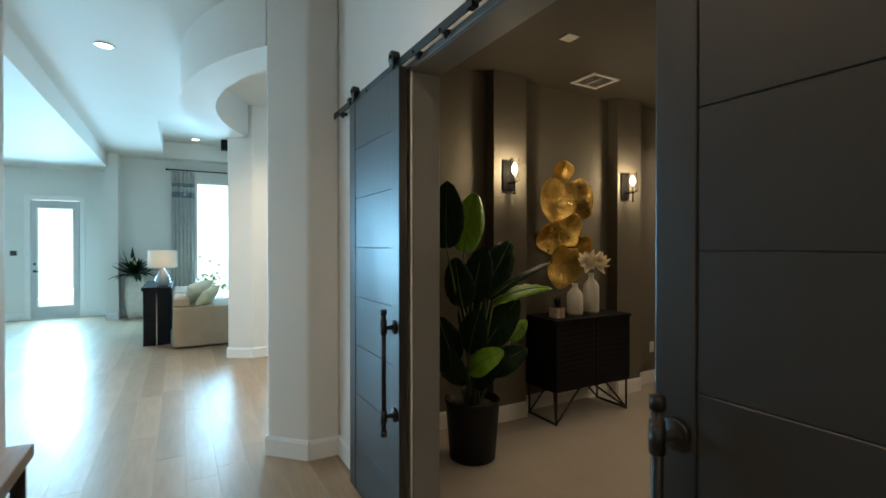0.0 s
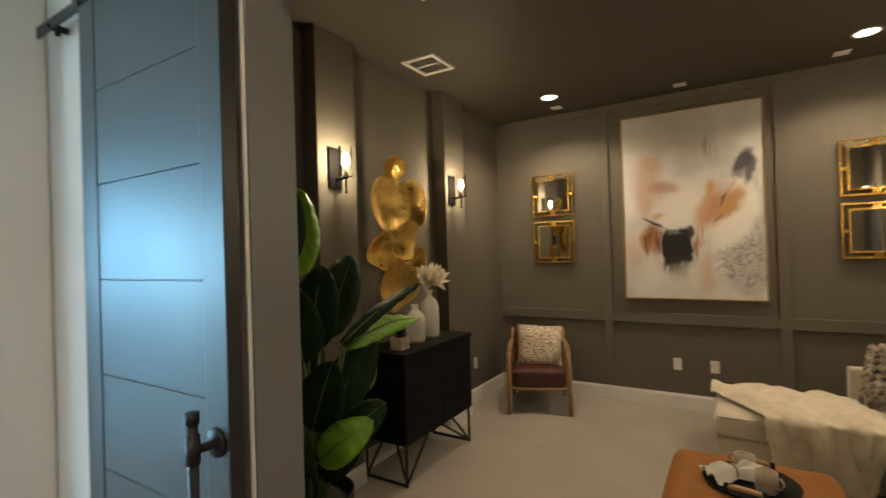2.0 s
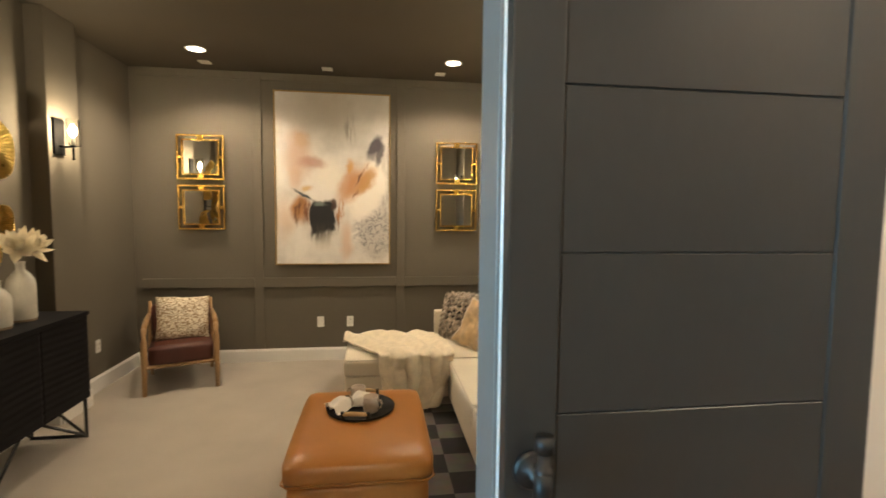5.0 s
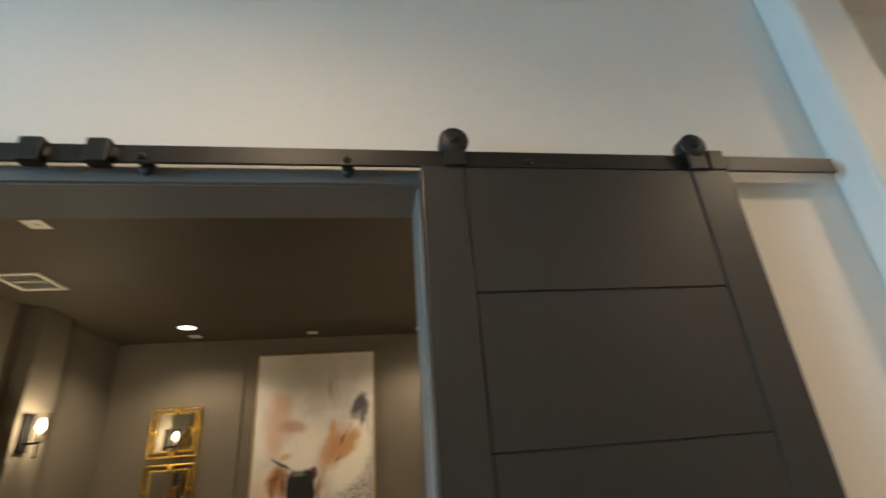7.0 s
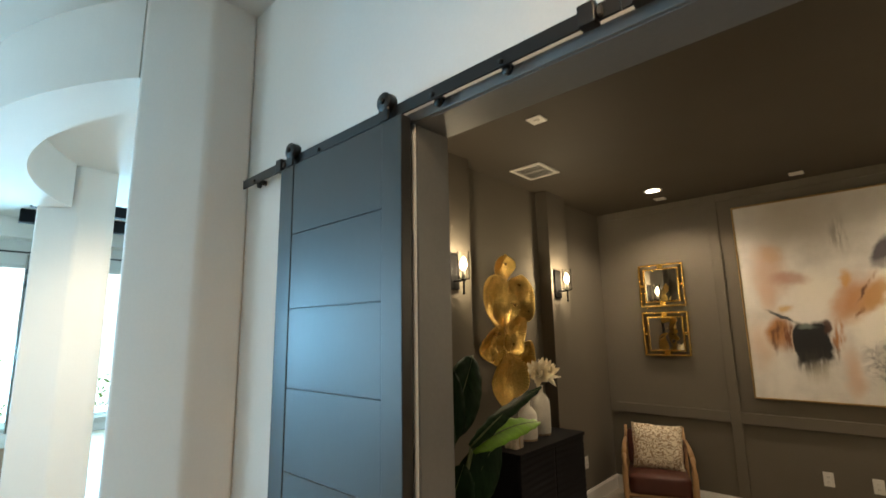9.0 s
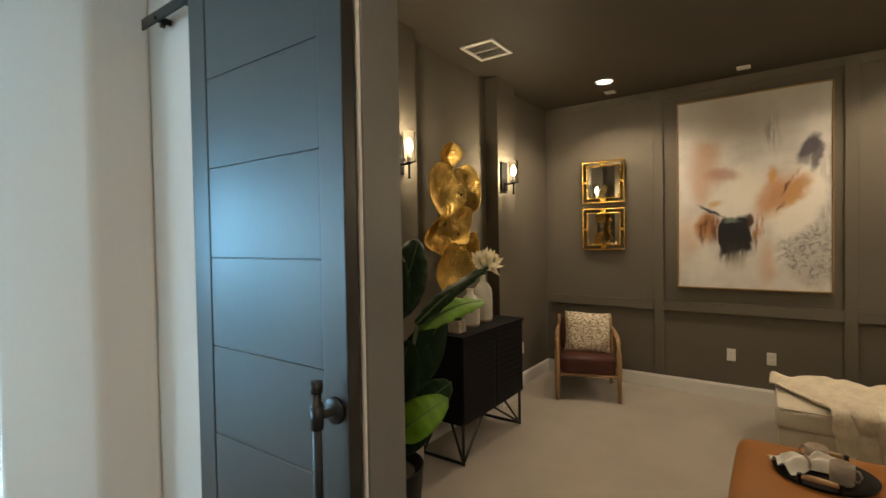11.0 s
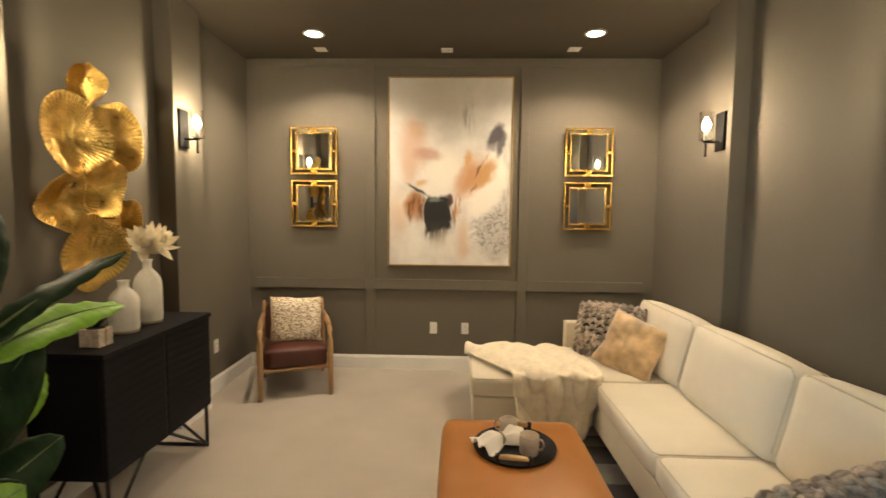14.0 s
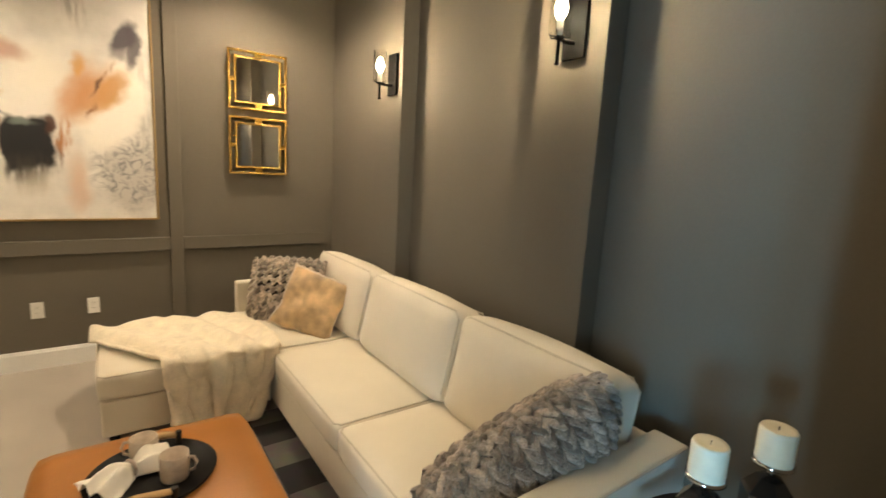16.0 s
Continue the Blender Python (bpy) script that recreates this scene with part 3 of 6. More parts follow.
baseboard_run("baseboard_1", ROOM_R, ROOM_B, ROOM_L, ROOM_B)
left_plan = [(ROOM_L, ROOM_B), (ROOM_L, 2.93), (-1.895, 2.93), (-1.895, 2.57), (ROOM_L, 2.57), (ROOM_L, 1.38), (-1.895, 1.38), (-1.895, 1.02), (ROOM_L, 1.02), (ROOM_L, ROOM_F)]
right_plan = [(ROOM_R, ROOM_F), (ROOM_R, 1.01), (1.865, 1.01), (1.865, 1.37), (ROOM_R, 1.37), (ROOM_R, 2.56), (1.865, 2.56), (1.865, 2.92), (ROOM_R, 2.92), (ROOM_R, ROOM_B)]
for a, b in list(zip(left_plan, left_plan[1:])) + list(zip(right_plan, right_plan[1:])):
    baseboard_run("baseboard_2", *a, *b)

# the wall between hall and room: white outside, taupe inside
wall_front = structure("wall_front", wall_with_holes("y", HALL_FACE, 0.10, -2.3, 1.99, 0, HALL_H, [(OPEN_L, OPEN_R, -0.1, OPEN_H)]), PAINT_WHITE, "off-white hall wall with a wide square doorway", "wall")
structure("wall_front_inside", wall_with_holes("y", HALL_FACE + 0.10, 0.056, ROOM_L, ROOM_R, 0, ROOM_H + 0.1, [(OPEN_L, OPEN_R, -0.1, OPEN_H)]), PAINT_DARK, "taupe room side of the doorway wall", "wall")
frame_1 = structure("door_frame_1", box(OPEN_L, HALL_FACE - 0.002, OPEN_H - 0.014, OPEN_R, ROOM_F + 0.004, OPEN_H, 0.002), JAMB_PAINT, "grey painted lining of the wide doorway", "door frame")
part("jamb", box(OPEN_L, HALL_FACE + 0.006, 0, OPEN_L + 0.014, ROOM_F + 0.004, OPEN_H - 0.014, 0.002), JAMB_PAINT, frame_1)
part("jamb", box(OPEN_R - 0.014, HALL_FACE + 0.006, 0, OPEN_R, ROOM_F + 0.004, OPEN_H - 0.014, 0.002), JAMB_PAINT, frame_1)
part("corner_bead", box(OPEN_L - 0.004, HALL_FACE - 0.004, 0, OPEN_L + 0.009, HALL_FACE + 0.006, OPEN_H, 0.003), PAINT_TRIM, frame_1, "white corner bead")
part("corner_bead", box(OPEN_R - 0.007, HALL_FACE - 0.004, 0, OPEN_R + 0.004, HALL_FACE + 0.006, OPEN_H, 0.003), PAINT_TRIM, frame_1, "white corner bead")
part("head_board", box(OPEN_L - 0.03, HALL_FACE - 0.014, OPEN_H - 0.012, OPEN_R + 0.03, HALL_FACE - 0.0025, OPEN_H + 0.026, 0.002), JAMB_PAINT, frame_1)
structure("threshold", box(OPEN_L, HALL_FACE, -0.02, OPEN_R, ROOM_F - 0.01, 0.004, 0.002), CARPET, "carpet edge under the doorway", "floor")

# ---------------------------------------------------------------- hall, vestibule and far living room
PIL = [(-1.985, HALL_FACE), (-1.985, -0.53), (-2.235, -0.775), (-2.56, -0.60), (-2.56, 0.25), (-2.3, 0.25), (-2.3, HALL_FACE + 0.02)]
structure("wall_pillar_1", bullnose(PIL, 0, HALL_H), PAINT_WHITE, "off-white angled wall end beside the sliding door", "wall")
for a, b in zip(PIL[:4], PIL[1:4]):
    baseboard_run("baseboard_3", *b, *a, side=-1)
PIR = [(1.845, HALL_FACE), (1.845, -0.415), (2.055, -0.41), (2.055, -0.07), (1.99, -0.07), (1.99, HALL_FACE)]
structure("wall_pillar_2", bullnose(PIR[::-1], 0, HALL_H), PAINT_WHITE, "off-white plastered wall end beyond the sliding door", "wall")
for a, b in zip(PIR[:4], PIR[1:4]):
    baseboard_run("baseboard_3", *a, *b, side=-1)
COL = [(-5.62, -0.76), (-5.44, -0.46), (-5.49, -0.20), (-5.52, -0.13), (-5.86, -0.13), (-5.86, -0.66)]
structure("wall_column", bullnose(COL, 0, HALL_H), PAINT_WHITE, "off-white angled column beside the vestibule", "wall")
for a, b in (((-5.49, -0.20), (-5.44, -0.46)), ((-5.44, -0.46), (-5.62, -0.76)), ((-5.62, -0.76), (-5.86, -0.66))):
    baseboard_run("baseboard_3", *a, *b)


def curved_header():
    """The bowed beam over the vestibule's opening."""
    cx, cy, ro, ri, low, high = -3.92, 1.56, 2.878, 2.56, 3.0, HALL_H
    a0, a1, steps = radians(234.2), radians(305.75), 40
    bm = bmesh.new()
    rows = []
    for k in range(steps + 1):
        a = a0 + (a1 - a0) * k / steps
        c, s = math.cos(a), math.sin(a)
        rows.append([bm.verts.new((cx + r * c, cy + r * s, z)) for r, z in ((ro, low), (ro, high), (ri, high), (ri, low))])
    for p, q in zip(rows, rows[1:]):
        for k in range(4):
            j = (k + 1) % 4
            bm.faces.new((p[k], p[j], q[j], q[k]))
    bm.faces.new(rows[0])
    bm.faces.new(rows[-1][::-1])
    return bm


structure("wall_curved_header", curved_header(), PAINT_WHITE, "off-white bowed plaster header over the vestibule", "wall", smooth=False)
TRAY_H, TRAY = 3.80, (-10.40, -7.0, -1.62, 2.8)


def holed_ceiling():
    """The flat ceiling, left open under the living room's raised tray."""
    x0, x1, y0, y1 = TRAY
    bm = box(-10.8, -2.62, HALL_H, x0, 3.2, HALL_H + 0.1)
    box(x1, -2.62, HALL_H, 4.2, 3.2, HALL_H + 0.1, bm=bm)
    box(x0, -2.62, HALL_H, x1, y0, HALL_H + 0.1, bm=bm)
    return box(x0, y1, HALL_H, x1, 3.2, HALL_H + 0.1, bm=bm)


structure("ceiling_tray", box(TRAY[0] - 0.1, TRAY[2] - 0.1, TRAY_H, TRAY[1] + 0.1, TRAY[3] + 0.1, TRAY_H + 0.1), PAINT_WHITE, "off-white raised tray ceiling of the living room", "ceiling")
for x0, y0, x1, y1 in ((TRAY[0] - 0.1, TRAY[2], TRAY[0], TRAY[3]), (TRAY[1], TRAY[2], TRAY[1] + 0.1, TRAY[3]), (TRAY[0] - 0.1, TRAY[2] - 0.1, TRAY[1] + 0.1, TRAY[2]), (TRAY[0] - 0.1, TRAY[3], TRAY[1] + 0.1, TRAY[3] + 0.1)):
    structure("ceiling_tray_side", box(x0, y0, HALL_H + 0.1, x1, y1, TRAY_H), PAINT_WHITE, "off-white upright step of the tray ceiling", "ceiling")
structure("ceiling_hall", holed_ceiling(), PAINT_WHITE, "off-white flat hall ceiling", "ceiling")
structure("ceiling_alcove", box(-11.4, -7.0, 3.16, -1.43, -2.68, 3.28), PAINT_WHITE, "off-white lower ceiling of the far room", "ceiling")
structure("wall_beam", box(-11.3, -2.68, 3.155, -1.433, -2.62, HALL_H + 0.1), PAINT_WHITE, "off-white ceiling step", "wall")
EXT = [(-4.02, -3.20, 0.02, 2.50), (-6.3, -4.55, 0.35, 2.95)]
structure("wall_far", wall_with_holes("x", -11.36, 0.16, -7.0, -2.55, 0, 3.3, EXT), PAINT_WHITE, "off-white end wall with a glazed outside door", "wall")
structure("wall_nib", box(-11.3, -2.66, 0, -10.36, -2.44, HALL_H), PAINT_WHITE, "off-white wall end between the far rooms", "wall")
WINS = [(-1.02, -0.22, 0.25, 3.02), (0.70, 1.52, 0.25, 3.02)]
structure("wall_living", wall_with_holes("x", -10.96, 0.16, -2.5, 3.2, 0, 3.8, WINS), PAINT_WHITE, "off-white living room wall with tall windows", "wall")
structure("wall_living_side", box(-10.96, 3.1, 0, -2.3, 3.25, 3.8), PAINT_WHITE, "off-white living room side wall", "wall")
structure("wall_vestibule", box(-2.6, 0.2, 0, -2.3, 3.2, HALL_H), PAINT_WHITE, "off-white vestibule side wall", "wall")
structure("wall_hall_south", box(-1.43, -2.16, 0, 4.2, -2.02, HALL_H), PAINT_WHITE, "off-white hall wall opposite the doorway", "wall")
structure("wall_hall_south_return", box(-1.43, -7.0, 0, -1.29, -2.16, HALL_H), PAINT_WHITE, "off-white wall enclosing the far room", "wall")
structure("wall_far_south", wall_with_holes("y", -7.1, 0.15, -11.4, -0.9, 0, 3.3, [(-7.1, -4.7, 0.4, 2.9)]), PAINT_WHITE, "off-white wall closing the far room", "wall")
structure("wall_hall_east", box(4.1, -2.16, 0, 4.25, 0.08, HALL_H), PAINT_WHITE, "off-white wall closing the hall", "wall")
structure("wall_hall_northeast", wall_with_holes("y", -0.07, 0.14, 2.056, 4.2, 0, HALL_H, [(2.2, 2.79, -0.1, 2.85)]), PAINT_WHITE, "off-white hall wall with a tall opening to a side corridor", "wall")
structure("wall_corridor_east", box(2.79, 0.07, 0, 2.93, 1.4, HALL_H), PAINT_WHITE, "off-white side corridor wall", "wall")
structure("wall_corridor_west", box(2.06, 0.07, 0, 2.2, 1.4, HALL_H), PAINT_WHITE, "off-white side corridor wall", "wall")
structure("wall_corridor_end", box(2.2, 1.3, 0, 2.79, 1.4, HALL_H), PAINT_WHITE, "off-white wall closing the side corridor", "wall")
structure("floor_corridor", box(2.06, HALL_FACE, -0.05, 4.1, 1.3, -0.001), OAK_FLOOR, "light oak floor of the side corridor", "floor")
baseboard_run("baseboard_3", 2.79, -0.07, 4.1, -0.07, side=-1)
for a, b in (((-10.36, -2.66), (-10.36, -2.44)), ((-11.2, -3.10), (-11.2, -2.66)), ((-11.2, -4.5), (-11.2, -4.12)), ((-10.8, -2.44), (-10.8, 3.1))):
    baseboard_run("baseboard_3", *a, *b, side=-1)
baseboard_run("baseboard_3", -1.43, -2.02, 4.1, -2.02, side=1)
baseboard_run("baseboard_3", -1.985, HALL_FACE, OPEN_L - 0.01, HALL_FACE, side=-1)
baseboard_run("baseboard_3", OPEN_R + 0.01, HALL_FACE, 1.845, HALL_FACE, side=-1)
structure("backdrop", box(-15.0, -9.0, -0.5, -14.9, 5.0, 5.0), OUTDOOR, "overexposed pale garden light beyond the windows", "backdrop")
structure("ground", box(-14.9, -9, -0.3, -11.4, 5, -0.1), surface("terrace_paving", (0.5, 0.48, 0.44), 0.9, bump=0.2), "pale terrace outside the glazed door", "ground")
structure("subfloor", box(-11.4, -7.1, -0.12, 4.2, HALL_FACE + 0.02, -0.012), SLOT, "dark underfloor between oak boards", "floor")
structure("subfloor_living", box(-11.0, HALL_FACE + 0.02, -0.12, -2.3, 3.2, -0.012), SLOT, "dark underfloor between oak boards", "floor")

# ---------------------------------------------------------------- sliding doors and their track


def sliding_door(m, mirror, label):
    """A planked barn door, 0.775 wide; its handle stands at the meeting edge (local +x, or -x when mirrored)."""
    w, h, t = 0.772, 2.412, 0.044
    s = -1 if mirror else 1
    door = thing("sliding_door", m, label, "door", "pair of sliding barn doors")
    for x0, x1 in ((-w / 2, -w / 2 + 0.104), (w / 2 - 0.098, w / 2)):
        part("stile", box(min(s * x0, s * x1), 0, 0, max(s * x0, s * x1), t, h, 0.004, 2), DOOR_PAINT, door)
    xa, xb = sorted((s * (-w / 2 + 0.104), s * (w / 2 - 0.098)))
    step = h / 8
    for k in range(8):
        part("plank", box(xa + 0.0012, 0.003, k * step + 0.0012, xb - 0.0012, t - 0.003, (k + 1) * step - 0.0012, 0.0018), DOOR_PAINT, door)
    part("core", box(xa - 0.01, 0.0075, 0.01, xb + 0.01, t - 0.0075, h - 0.01), DOOR_PAINT, door)
    hx = s * (w / 2 - 0.052)
    handle = part("pull_handle", tube([(hx, -0.062, 0.575), (hx, -0.062, 1.185)], 0.0125, 12), BLACK_STEEL, door, "long black steel bar handle", True)
    for z in (0.66, 1.105):
        part("rose", turned(lathe([(0, 0), (0.037, 0), (0.037, 0.006), (0.030, 0.012), (0.012, 0.014), (0.0105, 0.05), (0, 0.05)], 24), pose(hx, 0.0, z, 90)), BLACK_STEEL, handle, "", True)
        part("collar", tube([(hx, -0.062, z - 0.03), (hx, -0.062, z + 0.03)], 0.017, 12), BLACK_STEEL, handle, "", True)
    for z0, z1 in ((0.562, 0.59), (1.17, 1.198), (1.12, 1.145)):
        part("ferrule", tube([(hx, -0.062, z0), (hx, -0.062, z1)], 0.0165, 12), BLACK_STEEL, handle, "", True)
    for x in (-0.305, 0.305):
        strap = part("hanger_strap", box(x - 0.024, -0.008, h - 0.002, x + 0.024, 0.002, h + 0.068, 0.002), BLACK_STEEL, door)
        part("strap_head", turned(lathe([(0, 0), (0.032, 0), (0.034, 0.003), (0.034, 0.036), (0.031, 0.039), (0, 0.039)], 28), pose(x, 0.029, h + 0.066, 90)), BLACK_STEEL, strap, "", True)
        part("axle_bolt", turned(lathe([(0, 0), (0.012, 0), (0.012, 0.01), (0, 0.012)], 12), pose(x, -0.008, h + 0.068, 90)), BLACK_STEEL, strap, "", True)
    return door


sliding_door(pose(-1.130, -0.382, 0.018), False, "charcoal planked sliding barn door pushed open against the hall wall")
sliding_door(pose(1.074, -0.382, 0.018), True, "charcoal planked sliding barn door half across the doorway edge")

track = thing("door_track", pose(0, -0.36, 2.458), "flat black steel barn-door track screwed to the hall wall", "door track")
part("rail", box(-1.925, -0.004, -0.018, -0.03, 0.004, 0.025, 0.001), BLACK_STEEL, track)
part("rail", box(-0.028, -0.004, -0.018, 1.80, 0.004, 0.025, 0.001), BLACK_STEEL, track)
for x in (-1.80, -1.25, -0.62, -0.36, 0.10, 0.525, 0.95, 1.46):
    sp = part("spacer", turned(lathe([(0, 0), (0.013, 0), (0.013, 0.05), (0, 0.05)], 12), pose(x, 0.052, -0.004, 90)), BLACK_STEEL, track, "", True)
    part("lag_bolt", turned(lathe([(0, 0), (0.009, 0), (0.007, 0.007), (0, 0.009)], 6), pose(x, -0.004, -0.004, 90)), BLACK_STEEL, sp)
    part("anti_jump_disc", turned(lathe([(0, 0), (0.013, 0), (0.013, 0.014), (0, 0.014)], 14), pose(x + 0.004, 0.026, -0.022, 90)), BLACK_STEEL, sp, "", True)
for x in (-1.545, -0.105, 0.02, 1.437):
    st = part("end_stop", box(x - 0.022, -0.022, -0.026, x + 0.022, 0.012, 0.030, 0.004, 2), BLACK_STEEL, track)
    part("rubber_bumper", box(x + 0.022, -0.014, -0.012, x + 0.036, 0.006, 0.012, 0.003), SLOT, st)

# ---------------------------------------------------------------- ceiling and wall fixtures


def downlight(m, label, lens, group):
    ob = thing("downlight", m, label, "ceiling light", group)
    part("trim_ring", lathe([(0.066, -0.001), (0.085, -0.001), (0.088, -0.005), (0.084, -0.009), (0.068, -0.008)], 36), PLASTIC_WHITE, ob, "", True)
    part("lens", lathe([(0, -0.004), (0.067, -0.004), (0.067, -0.001), (0, -0.001)], 36), lens, ob, "glowing frosted lens")
    return ob


downlight(pose(-1.15, 3.33, ROOM_H), "lit round white recessed downlight in taupe ceiling", DOWNLIGHT, "dark room downlights")
downlight(pose(1.17, 3.33, ROOM_H), "lit round white recessed downlight in taupe ceiling", DOWNLIGHT, "dark room downlights")
downlight(pose(-4.1, -1.95, HALL_H), "lit round white recessed downlight in hall ceiling", HALL_GLOW, "hall downlights")
# unseen fittings added for the two extra hall lamps
downlight(pose(0.2, -1.55, HALL_H), "lit round white recessed downlight in hall ceiling", HALL_GLOW, "hall downlights")
downlight(pose(2.9, -1.45, HALL_H), "lit round white recessed downlight in hall ceiling", HALL_GLOW, "hall downlights")
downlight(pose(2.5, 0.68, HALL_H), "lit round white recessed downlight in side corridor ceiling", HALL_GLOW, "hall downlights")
downlight(pose(-3.9, 0.3, HALL_H), "lit round white recessed downlight in vestibule ceiling", HALL_GLOW, "hall downlights")
downlight(pose(-9.9, -1.03, TRAY_H), "lit round white recessed downlight in tray ceiling", HALL_GLOW, "hall downlights")


def ceiling_plate(x, y, size=0.105):
    ob = thing("ceiling_cover_plate", pose(x, y, ROOM_H), "small square white cover plate on taupe ceiling", "ceiling plate", "ceiling cover plates")
    part("plate", box(-size / 2, -size / 2, -0.008, size / 2, size / 2, 0, 0.003), PLASTIC_WHITE, ob)
    part("centre_cap", lathe([(0, -0.012), (0.016, -0.012), (0.018, -0.008), (0, -0.008)], 16), PLASTIC_WHITE, ob, "", True)


for x, y in ((-1.128, 1.14), (-1.20, 3.70), (-0.05, 3.72), (1.09, 3.70)):
    ceiling_plate(x, y)

vent = thing("ceiling_vent", pose(-1.667, 1.993, ROOM_H), "square white louvred air vent in taupe ceiling", "vent")
part("backing", box(-0.13, -0.15, -0.003, 0.13, 0.15, -0.001), SLOT, vent)
for x0, y0, x1, y1 in ((-0.145, -0.165, 0.145, -0.135), (-0.145, 0.135, 0.145, 0.165), (-0.145, -0.135, -0.115, 0.135), (0.115, -0.135, 0.145, 0.135)):
    part("frame", box(x0, y0, -0.012, x1, y1, 0, 0.002), PLASTIC_WHITE, vent)
part("centre_bar", box(-0.115, -0.006, -0.011, 0.115, 0.006, -0.001), PLASTIC_WHITE, vent)
for k in range(9):
    part("slat", turned(box(-0.115, -0.010, -0.001, 0.115, 0.010, 0.001), pose(0, -0.12 + k * 0.03, -0.007, 40)), PLASTIC_WHITE, vent)


def sconce(x, y, z, side):
    """Black wall sconce; side is +1 on the left wall (points to +x), -1 on the right."""
    ob = thing("wall_sconce", pose(x, y, z, 0, 0, 0 if side > 0 else 180), "lit black iron wall sconce with clear glass cylinder", "wall light", "wall sconces")
    part("back_plate", box(0, -0.058, -0.137, 0.016, 0.058, 0.125, 0.004, 2), SCONCE_IRON, ob, "rectangular black plate")
    arm = part("arm", tube([(0.014, 0.0, -0.075), (0.06, 0.0, -0.078), (0.105, -0.005 * side, -0.075)], 0.008, 10), SCONCE_IRON, ob, "", True)
    cx, cy = 0.108, -0.005 * side
    part("drip_cup", lathe([(0, -0.080), (0.010, -0.082), (0.019, -0.076), (0.020, -0.068), (0.012, -0.066), (0, -0.066)], 24, cx, cy), SCONCE_IRON, arm, "", True)
    for k in range(3):
        c, sn = math.cos(k * 2.094 + 0.5), math.sin(k * 2.094 + 0.5)
        part("gallery_prong", tube([(cx, cy, -0.074), (cx + 0.044 * c, cy + 0.044 * sn, -0.068), (cx + 0.044 * c, cy + 0.044 * sn, -0.052)], 0.003, 6), SCONCE_IRON, arm)
    part("finial", tube([(cx, cy, -0.175), (cx, cy, -0.168), (cx, cy, -0.165), (cx, cy, -0.08)], [0.009, 0.011, 0.007, 0.007], 10), SCONCE_IRON, arm, "", True)
    part("candle_sleeve", lathe([(0, -0.066), (0.013, -0.066), (0.013, -0.012), (0, -0.012)], 16, cx, cy), CERAMIC, ob, "ivory candle sleeve", True)
    bulb = part("bulb", lathe([(0, -0.012), (0.011, -0.010), (0.023, 0.012), (0.026, 0.032), (0.019, 0.060), (0.006, 0.084), (0, 0.087)], 18, cx, cy), BULB, ob, "glowing flame-shaped bulb", True)
    glass = part("glass_shade", lathe([(0.041, -0.064), (0.041, 0.125), (0.0385, 0.125), (0.0385, -0.061), (0.012, -0.061), (0.012, -0.064), (0.041, -0.064)], 28, cx, cy), SHADE_GLASS, ob, "clear glass cylinder", True)
    glass.visible_shadow = bulb.visible_shadow = False
    return ob


for y in SCONCE_Y:
    sconce(-1.895, y, 2.152, 1)
    sconce(1.865, y, 2.152, -1)


def outlet(m, label):
    ob = thing("wall_outlet", m, label, "outlet", "wall outlets")
    part("plate", box(-0.036, -0.006, -0.058, 0.036, 0, 0.058, 0.003), PLASTIC_WHITE, ob)
    for z in (-0.02, 0.02):
        f = part("socket_face", box(-0.017, -0.009, z - 0.014, 0.017, -0.005, z + 0.014, 0.003), PLASTIC_WHITE, ob)
        for x in (-0.006, 0.006):
            part("slot", box(x - 0.001, -0.0096, z - 0.005, x + 0.001, -0.0088, z + 0.005), SLOT, f)


outlet(pose(-0.165, ROOM_B, 0.425), "white electrical outlet on taupe back wall")
outlet(pose(0.150, ROOM_B, 0.425), "white electrical outlet on taupe back wall")
outlet(pose(ROOM_L, 3.28, 0.40, 0, 0, 90), "white electrical outlet on taupe side wall beside armchair")

# ---------------------------------------------------------------- pictures and mirrors
art = thing("painting", pose(-0.017, ROOM_B - 0.045, 1.9635), "large abstract canvas in peach, rust, black and grey, thin gilt frame", "painting")
part("canvas", box(-0.588, 0.006, -0.896, 0.588, 0.036, 0.896), CANVAS, art)
for x0, z0, x1, z1 in ((-0.602, -0.91, 0.602, -0.897), (-0.602, 0.897, 0.602, 0.91), (-0.602, -0.897, -0.589, 0.897), (0.589, -0.897, 0.602, 0.897)):
    part("frame_bar", box(x0, -0.004, z0, x1, 0.045, z1, 0.002), BRASS_DARK, art)


